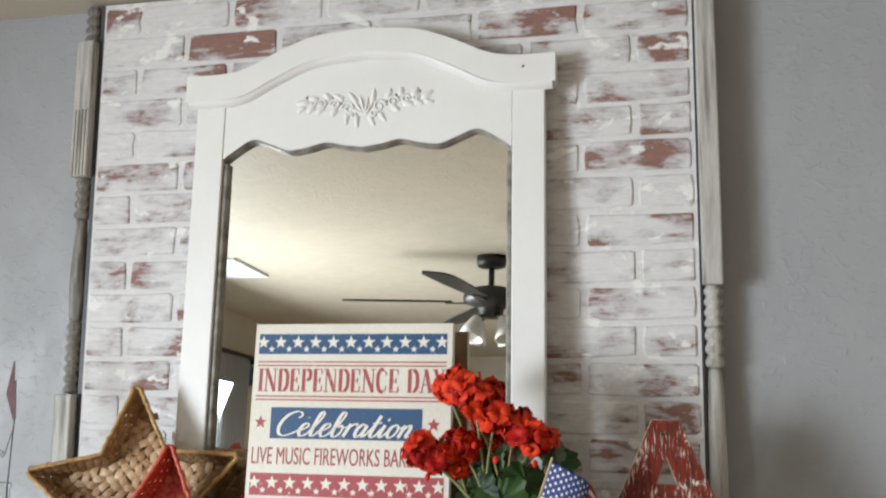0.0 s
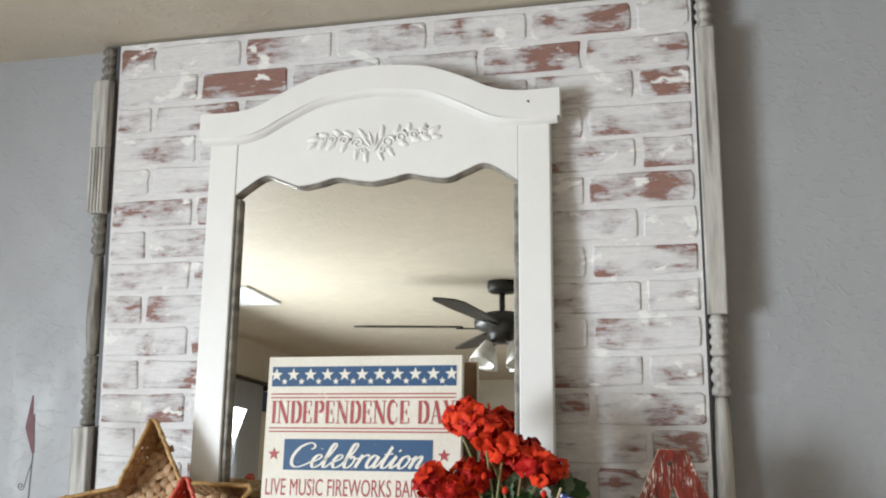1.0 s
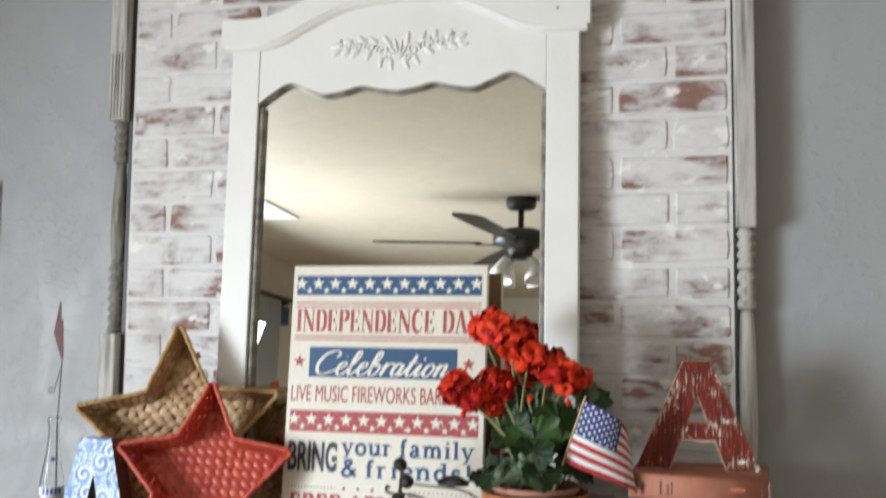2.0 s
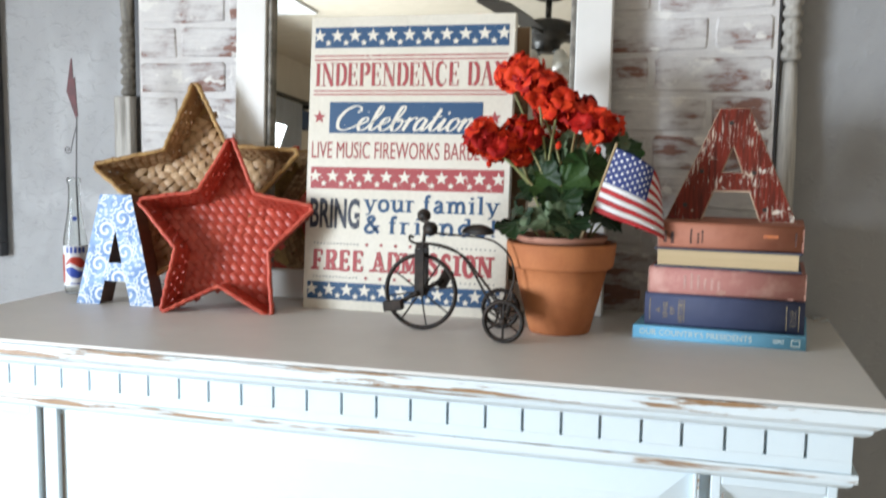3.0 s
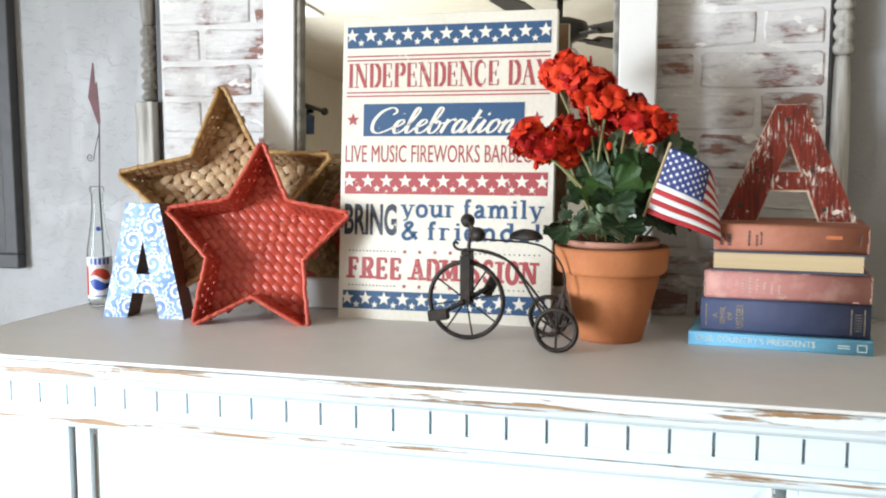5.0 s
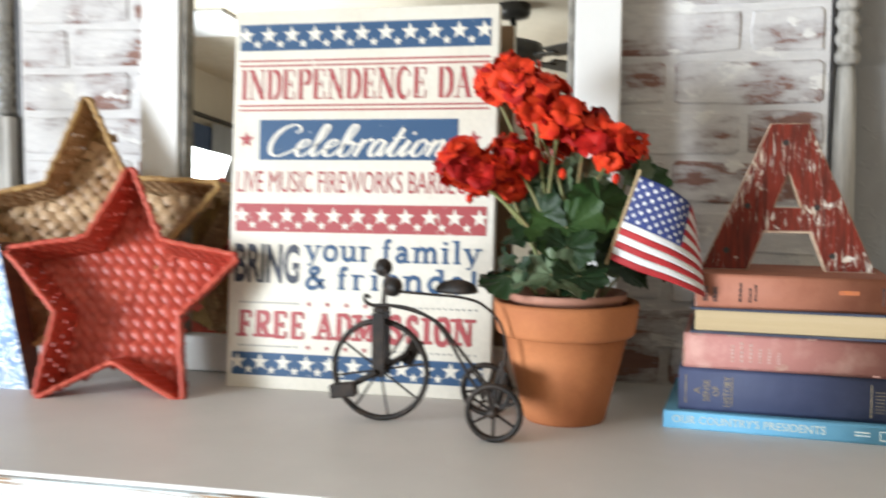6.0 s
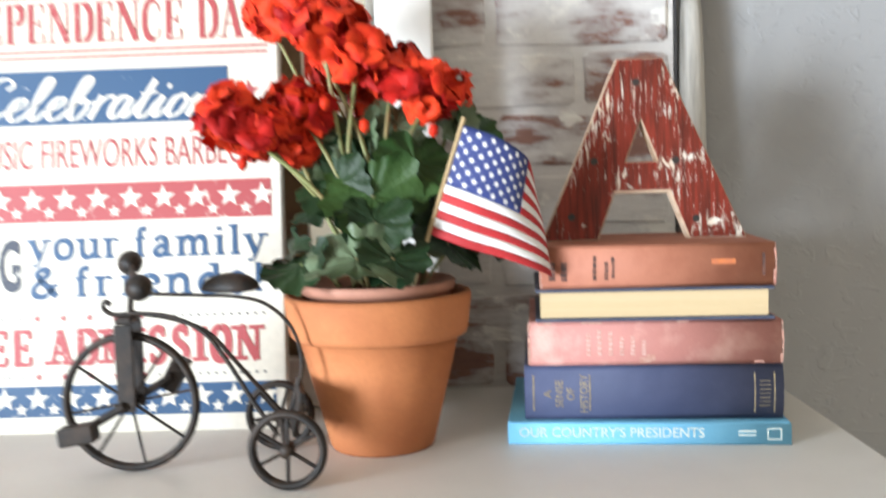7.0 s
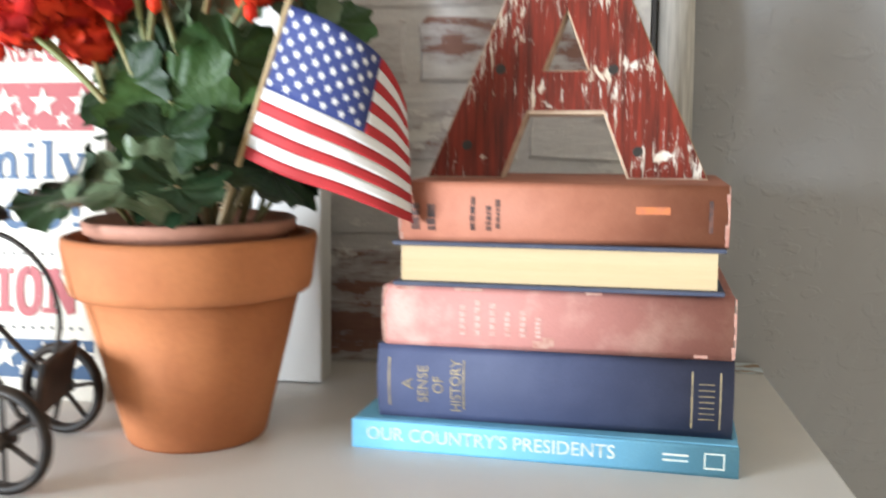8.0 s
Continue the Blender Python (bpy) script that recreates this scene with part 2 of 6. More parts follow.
def text_mesh(body, w, h, shear=0.0, weight=0.0, thick=0.0003, space=1.0):
    """Words in the built-in font, fitted into w by h, standing in x and z and facing -y; the origin is the lower left corner."""
    cu = bpy.data.curves.new("text", "FONT")
    cu.body, cu.shear, cu.offset, cu.resolution_u, cu.space_character = body, shear, weight, 3, space
    tmp = bpy.data.objects.new("text", cu)
    scene.collection.objects.link(tmp)
    bpy.context.view_layer.update()
    me = bpy.data.meshes.new_from_object(tmp.evaluated_get(bpy.context.evaluated_depsgraph_get()))
    bpy.data.objects.remove(tmp)
    bpy.data.curves.remove(cu)
    co = np.array([v.co[:] for v in me.vertices])
    lo, hi = co.min(0), co.max(0)
    for v in me.vertices:
        v.co = Vector(((v.co.x - lo[0]) / (hi[0] - lo[0]) * w, -thick, (v.co.y - lo[1]) / (hi[1] - lo[1]) * h))
    me.materials.clear()
    return me


def smooth_curve(pts, n=8):
    """Points along a soft curve through the given ones."""
    out = []
    for i in range(len(pts) - 1):
        p0, p1, p2, p3 = pts[max(i - 1, 0)], pts[i], pts[i + 1], pts[min(i + 2, len(pts) - 1)]
        for k in range(n):
            t = k / n
            out.append(tuple(0.5 * (2 * b + (c - a) * t + (2 * a - 5 * b + 4 * c - d) * t * t + (3 * b - a - 3 * c + d) * t ** 3) for a, b, c, d in zip(p0, p1, p2, p3)))
    out.append(pts[-1])
    return out


def ribbon(bm, pts, widths, y):
    """A flat stroke in x and z."""
    left, right = [], []
    for i, p in enumerate(pts):
        a, b = pts[max(i - 1, 0)], pts[min(i + 1, len(pts) - 1)]
        dx, dz = b[0] - a[0], b[1] - a[1]
        d = math.hypot(dx, dz) or 1.0
        w = widths[i] / 2
        left.append(bm.verts.new((p[0] - dz / d * w, y, p[1] + dx / d * w)))
        right.append(bm.verts.new((p[0] + dz / d * w, y, p[1] - dx / d * w)))
    for k in range(len(pts) - 1):
        bm.faces.new((left[k], left[k + 1], right[k + 1], right[k]))


# brush-script letters: advance, then the strokes
SCRIPT = {}
SCRIPT["C"] = (0.66, [[(0.50, 0.74), (0.58, 0.84), (0.50, 0.97), (0.34, 1.0), (0.12, 0.82), (0.02, 0.46), (0.10, 0.12), (0.30, 0.0), (0.52, 0.10), (0.66, 0.22)]])
SCRIPT["e"] = (0.38, [[(-0.02, 0.2), (0.12, 0.26), (0.26, 0.40), (0.22, 0.52), (0.10, 0.46), (0.05, 0.22), (0.14, 0.01), (0.28, 0.04), (0.38, 0.2)]])
SCRIPT["l"] = (0.28, [[(-0.02, 0.2), (0.12, 0.5), (0.20, 0.88), (0.13, 1.0), (0.07, 0.85), (0.05, 0.35), (0.08, 0.05), (0.17, 0.02), (0.28, 0.2)]])
SCRIPT["b"] = (0.40, [[(-0.02, 0.2), (0.12, 0.5), (0.20, 0.88), (0.13, 1.0), (0.06, 0.85), (0.04, 0.3), (0.09, 0.03), (0.22, 0.02), (0.30, 0.25), (0.24, 0.46), (0.14, 0.38)], [(0.25, 0.42), (0.33, 0.37), (0.42, 0.40)]])
SCRIPT["r"] = (0.31, [[(0.09, 0.53), (0.06, 0.28), (0.03, 0.0)], [(0.04, 0.24), (0.13, 0.44), (0.23, 0.53), (0.31, 0.47)]])
SCRIPT["a"] = (0.42, [[(0.27, 0.42), (0.16, 0.52), (0.05, 0.36), (0.04, 0.12), (0.12, 0.0), (0.22, 0.14), (0.29, 0.48)], [(0.29, 0.48), (0.26, 0.12), (0.32, 0.02), (0.42, 0.2)]])
SCRIPT["t"] = (0.30, [[(-0.02, 0.2), (0.09, 0.5), (0.15, 0.88)], [(0.15, 0.88), (0.08, 0.2), (0.13, 0.02), (0.22, 0.03), (0.30, 0.2)], [(0.0, 0.56), (0.12, 0.56), (0.27, 0.60)]])
SCRIPT["i"] = (0.25, [[(-0.02, 0.2), (0.04, 0.36), (0.10, 0.50)], [(0.10, 0.50), (0.06, 0.12), (0.12, 0.01), (0.25, 0.2)], [(0.12, 0.68), (0.135, 0.72), (0.15, 0.76)]])
SCRIPT["o"] = (0.38, [[(0.20, 0.52), (0.07, 0.42), (0.03, 0.16), (0.12, 0.0), (0.24, 0.10), (0.29, 0.36), (0.20, 0.52)], [(0.24, 0.45), (0.30, 0.38), (0.40, 0.42)]])
SCRIPT["n"] = (0.42, [[(-0.02, 0.34), (0.06, 0.50), (0.05, 0.3), (0.02, 0.0)], [(0.03, 0.2), (0.14, 0.44), (0.22, 0.50), (0.26, 0.36), (0.23, 0.10), (0.28, 0.02), (0.42, 0.2)]])


def script_letters(word, w, h, slant=0.34, thin=0.042, thick=0.150):
    """The letters of a brush-script word, one bmesh each."""
    total = sum(SCRIPT[ch][0] for ch in word) + slant * 0.3
    x, out, strokes = 0.0, [], []
    for ch in word:
        adv, lines = SCRIPT[ch]
        out.append(bmesh.new())
        strokes += [(out[-1], [(x + a + slant * b, b) for a, b in line]) for line in lines]
        x += adv
    for k, (bm, line) in enumerate(strokes):
        pts = smooth_curve(line, 6)
        widths = []
        for i in range(len(pts)):
            a, b = pts[max(i - 1, 0)], pts[min(i + 1, len(pts) - 1)]
            d = math.hypot(b[0] - a[0], b[1] - a[1]) or 1.0
            widths.append((thin + (thick - thin) * (abs(b[1] - a[1]) / d) ** 1.5 * (1.0 if b[1] < a[1] else 0.45)) * h)
        ribbon(bm, [(a / total * w, b * h) for a, b in pts], widths, -0.00005 * (k % 4))
    return out


# serif capitals: thick strokes, thin strokes, serifs
CAPS = {}
CAPS["I"] = (0.45, [[(0.5, 0), (0.5, 1)]], [], [(0.5, 0), (0.5, 1)])
CAPS["N"] = (1.0, [[(0.14, 1), (0.86, 0)]], [[(0.14, 0), (0.14, 1)], [(0.86, 0), (0.86, 1)]], [(0.14, 0), (0.12, 1), (0.86, 1)])
CAPS["D"] = (0.92, [[(0.22, 0), (0.22, 1)], [(0.60, 0.97), (0.84, 0.78), (0.88, 0.5), (0.84, 0.22), (0.60, 0.03)]], [[(0.1, 0.975), (0.65, 0.975)], [(0.1, 0.025), (0.65, 0.025)]], [])
CAPS["E"] = (0.85, [[(0.22, 0), (0.22, 1)]], [[(0.08, 0.975), (0.86, 0.975)], [(0.22, 0.5), (0.66, 0.5)], [(0.08, 0.025), (0.88, 0.025)], [(0.84, 0.98), (0.84, 0.76)], [(0.66, 0.62), (0.66, 0.38)], [(0.86, 0.02), (0.86, 0.26)]], [])
CAPS["F"] = (0.80, [[(0.22, 0), (0.22, 1)]], [[(0.08, 0.975), (0.86, 0.975)], [(0.22, 0.5), (0.66, 0.5)], [(0.84, 0.98), (0.84, 0.74)], [(0.66, 0.62), (0.66, 0.38)]], [(0.22, 0)])
CAPS["P"] = (0.85, [[(0.22, 0), (0.22, 1)], [(0.60, 0.97), (0.83, 0.88), (0.86, 0.74), (0.82, 0.59), (0.60, 0.5)]], [[(0.08, 0.975), (0.64, 0.975)], [(0.22, 0.49), (0.64, 0.49)]], [(0.22, 0)])
CAPS["R"] = (0.92, [[(0.22, 0), (0.22, 1)], [(0.58, 0.97), (0.78, 0.88), (0.80, 0.75), (0.76, 0.60), (0.56, 0.5)], [(0.52, 0.5), (0.84, 0.0)]], [[(0.08, 0.975), (0.62, 0.975)], [(0.22, 0.49), (0.6, 0.49)]], [(0.22, 0), (0.88, 0)])
CAPS["C"] = (0.92, [[(0.62, 0.985), (0.34, 0.94), (0.17, 0.72), (0.15, 0.5), (0.17, 0.28), (0.34, 0.06), (0.62, 0.015)]], [[(0.58, 0.985), (0.84, 0.86), (0.86, 0.70)], [(0.58, 0.015), (0.82, 0.10), (0.88, 0.28)]], [])
CAPS["A"] = (0.95, [[(0.46, 1), (0.86, 0)]], [[(0.12, 0), (0.48, 1)], [(0.24, 0.34), (0.72, 0.34)]], [(0.12, 0), (0.86, 0)])
CAPS["Y"] = (0.92, [[(0.14, 1), (0.5, 0.46)], [(0.5, 0.50), (0.5, 0)]], [[(0.86, 1), (0.5, 0.46)]], [(0.14, 1), (0.86, 1), (0.5, 0)])
CAPS["M"] = (1.15, [[(0.14, 1), (0.5, 0.12)], [(0.87, 0), (0.87, 1)]], [[(0.13, 0), (0.13, 1)], [(0.5, 0.12), (0.86, 1)]], [(0.13, 0), (0.13, 1), (0.87, 0), (0.87, 1)])
CAPS["S"] = (0.80, [[(0.74, 0.90), (0.50, 0.985), (0.24, 0.86), (0.26, 0.64), (0.52, 0.50), (0.76, 0.34), (0.74, 0.12), (0.48, 0.015), (0.22, 0.10)]], [[(0.78, 0.98), (0.78, 0.72)], [(0.18, 0.02), (0.18, 0.28)]], [])
CAPS["O"] = (0.95, [[(0.5, 0.985), (0.24, 0.86), (0.15, 0.5), (0.24, 0.14), (0.5, 0.015), (0.76, 0.14), (0.85, 0.5), (0.76, 0.86), (0.5, 0.985)]], [], [])


def caps_letters(text, w, h, thick, thin, serif, gap=0.10):
    """Serif capitals fitted into w by h; stroke widths in metres."""
    total = sum(CAPS[c][0] + gap if c != " " else 0.5 for c in text) - gap
    unit = w / total
    out = []
    x = 0.0
    for c in text:
        if c == " ":
            x += 0.5
            continue
        bm = bmesh.new()
        out.append(bm)
        adv, heavy, light, feet = CAPS[c]
        k = 0
        for lines, width in ((heavy, thick), (light, thin)):
            for line in lines:
                pts = [((x + a * adv) * unit, b * h) for a, b in line]
                pts = smooth_curve(pts, 4) if len(pts) > 3 else pts
                ribbon(bm, pts, [width] * len(pts), -0.00005 * k)
                k += 1
        for a, b in feet:
            cx = (x + a * adv) * unit
            z = thin / 2 if b < 0.5 else h - thin / 2
            ribbon(bm, [(cx - serif, z), (cx + serif, z)], [thin, thin], -0.00005 * k)
            k += 1
        x += adv + gap
    return out


# slab-serif small letters: advance, thick strokes, thin strokes, serifs; 0 is the baseline, 0.66 the top of an o
SMALL = {}
SMALL["o"] = (0.62, [[(0.5, 0.65), (0.22, 0.56), (0.12, 0.33), (0.22, 0.09), (0.5, 0.01), (0.78, 0.09), (0.88, 0.33), (0.78, 0.56), (0.5, 0.65)]], [], [])
SMALL["u"] = (0.70, [[(0.22, 0.66), (0.22, 0.2), (0.34, 0.05), (0.52, 0.04), (0.72, 0.16)], [(0.78, 0.66), (0.78, 0.0)]], [], [(0.14, 0.64), (0.70, 0.64), (0.86, 0.02)])
SMALL["r"] = (0.55, [[(0.28, 0.66), (0.28, 0.0)]], [[(0.30, 0.44), (0.45, 0.60), (0.65, 0.64), (0.82, 0.56)]], [(0.20, 0.64), (0.30, 0.02)])
SMALL["y"] = (0.66, [[(0.16, 0.66), (0.52, 0.0)]], [[(0.86, 0.66), (0.52, 0.0), (0.38, -0.20), (0.16, -0.22)]], [(0.16, 0.64), (0.86, 0.64)])
SMALL["f"] = (0.45, [[(0.42, 0.0), (0.42, 0.78), (0.58, 0.95), (0.90, 0.94)]], [[(0.10, 0.63), (0.80, 0.63)]], [(0.42, 0.02)])
SMALL["a"] = (0.62, [[(0.18, 0.54), (0.40, 0.65), (0.62, 0.60), (0.70, 0.45), (0.70, 0.0)], [(0.68, 0.38), (0.36, 0.33), (0.16, 0.18), (0.30, 0.03), (0.52, 0.05), (0.70, 0.18)]], [], [(0.80, 0.02)])
SMALL["m"] = (1.05, [[(0.16, 0.66), (0.16, 0.0)], [(0.18, 0.48), (0.32, 0.63), (0.44, 0.60), (0.50, 0.45), (0.50, 0.0)], [(0.52, 0.48), (0.66, 0.63), (0.78, 0.60), (0.84, 0.45), (0.84, 0.0)]], [], [(0.11, 0.64), (0.16, 0.02), (0.50, 0.02), (0.84, 0.02)])
SMALL["n"] = (0.72, [[(0.22, 0.66), (0.22, 0.0)], [(0.24, 0.46), (0.44, 0.63), (0.66, 0.60), (0.76, 0.44), (0.76, 0.0)]], [], [(0.14, 0.64), (0.22, 0.02), (0.76, 0.02)])
SMALL["i"] = (0.36, [[(0.5, 0.66), (0.5, 0.0)], [(0.5, 0.96), (0.5, 0.82)]], [], [(0.38, 0.64), (0.5, 0.02)])
SMALL["l"] = (0.36, [[(0.5, 1.0), (0.5, 0.0)]], [], [(0.38, 0.98), (0.5, 0.02)])
SMALL["e"] = (0.62, [[(0.82, 0.14), (0.52, 0.01), (0.22, 0.09), (0.12, 0.33), (0.22, 0.56), (0.50, 0.65), (0.78, 0.56), (0.86, 0.36)]], [[(0.14, 0.36), (0.86, 0.36)]], [])
SMALL["d"] = (0.68, [[(0.74, 1.0), (0.74, 0.0)], [(0.72, 0.50), (0.50, 0.64), (0.24, 0.54), (0.14, 0.33), (0.24, 0.10), (0.48, 0.02), (0.72, 0.16)]], [], [(0.64, 0.98), (0.82, 0.02)])
SMALL["s"] = (0.56, [[(0.78, 0.52), (0.50, 0.65), (0.24, 0.56), (0.28, 0.40), (0.70, 0.27), (0.76, 0.12), (0.50, 0.01), (0.18, 0.12)]], [], [])
SMALL["&"] = (0.80, [[(0.90, 0.0), (0.30, 0.70), (0.34, 0.90), (0.52, 0.95), (0.62, 0.80), (0.22, 0.40), (0.12, 0.20), (0.26, 0.02), (0.54, 0.06), (0.80, 0.36)]], [[(0.66, 0.40), (0.94, 0.40)]], [])
SMALL["!"] = (0.34, [[(0.5, 1.0), (0.5, 0.28)], [(0.5, 0.13), (0.5, 0.0)]], [], [])


def small_letters(text, w, h, thick, thin, serif, gap=0.10):
    """Slab-serif small letters fitted into a width w; h is the height of an l."""
    total = sum(SMALL[c][0] + gap if c != " " else 0.26 for c in text) - gap
    unit = w / total
    out = []
    x = 0.0
    for c in text:
        if c == " ":
            x += 0.26
            continue
        bm = bmesh.new()
        out.append(bm)
        adv, heavy, light, feet = SMALL[c]
        k = 0
        for lines, width in ((heavy, thick), (light, thin)):
            for line in lines:
                pts = [((x + a * adv) * unit, b * h) for a, b in line]
                pts = smooth_curve(pts, 4) if len(pts) > 2 else pts
                ribbon(bm, pts, [width] * len(pts), -0.00004 * k)
                k += 1
        for a, b in feet:
            cx = (x + a * adv) * unit
            ribbon(bm, [(cx - serif, b * h), (cx + serif, b * h)], [thin, thin], -0.00004 * k)
            k += 1
        x += adv + gap
    return out


def star_outline(cx, cz, r, inner=0.40, turn=0.0, points=5):
    return [(cx + (r if i % 2 == 0 else r * inner) * math.sin(math.pi * i / points + turn),
             cz + (r if i % 2 == 0 else r * inner) * math.cos(math.pi * i / points + turn)) for i in range(2 * points)]


def flat(bm, pts, y):
    bm.faces.new([bm.verts.new((x, y, z)) for x, z in pts])
    return bm


# ---- the room ----
def slab(name, *a, material, label):
    ob = part(name, boxed(*a), material)
    return tagged(ob, label, "structure", kind="structure")


slab("floor", LEFT, RIGHT, BACK, WALL, -0.1, 0.0, material=FLOOR, label="light brown wooden floor of the living room")
slab("ceiling", LEFT - 0.1, RIGHT + 0.1, BACK - 0.1, WALL + 0.1, CEIL, CEIL + 0.1, material=CEILING, label="cream textured plaster ceiling")
slab("wall_north", LEFT - 0.1, RIGHT + 0.1, WALL, WALL + 0.1, 0, CEIL, material=GREY_WALL, label="grey painted wall with trowelled texture")
slab("wall_east", RIGHT, RIGHT + 0.1, BACK, WALL, 0, CEIL, material=BEIGE_WALL, label="beige painted side wall")
slab("wall_south", LEFT - 0.1, RIGHT + 0.1, BACK - 0.1, BACK, 0, CEIL, material=BEIGE_WALL, label="beige painted wall seen in the mirror")


def west_wall():
    bm = bmesh.new()
    ys = sorted({BACK, WALL, *[y - w / 2 for y, z, w, h in WINDOWS], *[y + w / 2 for y, z, w, h in WINDOWS]})
    for a, b in zip(ys, ys[1:]):
        hole = [(z - h / 2, z + h / 2) for y, z, w, h in WINDOWS if y - w / 2 - 1e-6 <= a and b <= y + w / 2 + 1e-6]
        if hole:
            box(bm, LEFT - 0.12, LEFT, a, b, 0, hole[0][0])
            box(bm, LEFT - 0.12, LEFT, a, b, hole[0][1], CEIL)
        else:
            box(bm, LEFT - 0.12, LEFT, a, b, 0, CEIL)
    return tagged(part("wall_west", bm, BEIGE_WALL), "beige painted wall with two windows", "structure", kind="structure")


west_wall()


def window(i, y, z, w, h):
    ob = thing("window_%d" % i, pose(LEFT, y, z), "white framed window letting in daylight", "window", kind="structure")
    for name, a in (("window_frame", (-0.1, -0.05, -w / 2, w / 2, h / 2 - 0.04, h / 2)), ("window_frame", (-0.1, -0.05, -w / 2, w / 2, -h / 2, -h / 2 + 0.04)),
                    ("window_frame", (-0.1, -0.05, -w / 2, -w / 2 + 0.04, -h / 2 + 0.04, h / 2 - 0.04)), ("window_frame", (-0.1, -0.05, w / 2 - 0.04, w / 2, -h / 2 + 0.04, h / 2 - 0.04)),
                    ("mullion", (-0.09, -0.06, -0.015, 0.015, -h / 2 + 0.04, h / 2 - 0.04))):
        part(name, boxed(*a, bevel=0.004), WHITE, ob)
    part("window_sill", boxed(0.003, 0.05, -w / 2 - 0.04, w / 2 + 0.04, -h / 2 - 0.03, -h / 2 - 0.002, bevel=0.006), WHITE, ob)


for i, win in enumerate(WINDOWS):
    window(i + 1, *win)


# ---- brick panel, posts and mantel ----
PX0, PX1, PTOP = -0.405, 0.759, 2.455
COURSE, BRICK_LEN = 0.065, 0.195


def turned_post(x, label, order, half=0.0205, turned=POST_PAINT):
    """A half baluster: square blocks and turned runs, from the mantel to the ceiling."""
    ob = thing("trim_post", pose(x, 0.012, H), label, "post", "posts beside the brick panel")
    z = 0.0
    for kind, length in order:
        if kind == "block":
            part("block", boxed(-half, half, -0.028, 0.03, z, z + length, bevel=0.003), POST_PAINT, ob)
        elif kind == "fluted":
            bm = bmesh.new()
            for k in range(5):
                w = 2 * half / 5
                box(bm, -half + k * w + 0.0006, -half + (k + 1) * w - 0.0006, -0.028, 0.0, z + 0.001, z + length - 0.001, bevel=0.0022, seg=2)
            part("fluted_block", bm, POST_PAINT, ob)
            part("block", boxed(-half + 0.0004, half - 0.0004, -0.0245, 0.03, z, z + length), POST_PAINT, ob)
        elif kind == "vase":
            prof = [(0.0, 0)] + [(0.0112 + 0.0045 * math.sin(math.pi * min(1, 0.16 + 0.84 * k / 20)) ** 0.8, length * k / 20) for k in range(1, 20)] + [(0.0105, length - 0.001), (0.0, length)]
            part("turned_shaft", lathe(bmesh.new(), [(r, h + z) for r, h in prof], 20), turned, ob, smooth=True)
        elif kind == "beads":
            prof = [(0.0, 0)]
            cnt = max(2, round(length / 0.02))
            for k in range(cnt):
                a = length * k / cnt
                d = length / cnt
                prof += [(0.012, a + 0.001), (0.0165, a + d * 0.25), (0.017, a + d * 0.55), (0.0125, a + d * 0.85), (0.012, a + d)]
            prof.append((0.0, length))
            part("turned_ring", lathe(bmesh.new(), [(r, h + z) for r, h in prof], 20), turned, ob, smooth=True)
        else:
            prof = [(0.0, 0), (0.0125, 0.002)] + [(0.0115 + 0.0055 * math.sin(math.pi * (k / 14) ** 0.8) - 0.002 * (k / 14), length * k / 14) for k in range(1, 14)] + [(0.011, length - 0.002), (0.0, length)]
            part("turned_shaft", lathe(bmesh.new(), [(r, h + z) for r, h in prof], 20), turned, ob, smooth=True)
        z += length
    return ob


turned_post(-0.434, "drybrushed grey turned wooden post beside the brick panel",
            [("block", 0.365), ("beads", 0.14), ("shaft", 0.205), ("beads", 0.085), ("fluted", 0.137), ("block", 0.145), ("beads", 0.078)], 0.0185, POST_DARK)
turned_post(0.7800, "drybrushed grey turned wooden post standing at the panel edge",
            [("block", 0.10), ("vase", 0.32), ("beads", 0.068), ("beads", 0.072), ("block", 0.518), ("beads", 0.077)], 0.0170)
# dark strips put in for the shade between panel and posts
for name, a in (("gap_shade_strip", (-0.4145, -0.4062, 0.004, 0.036)), ("gap_shade_strip", (0.7602, 0.7628, 0.004, 0.036))):
    tagged(part(name, boxed(a[0], a[1], a[2], a[3], H, PTOP), DARK_GAP), "dark strip for the shaded gap between brick panel and post", "trim", "edge strips")


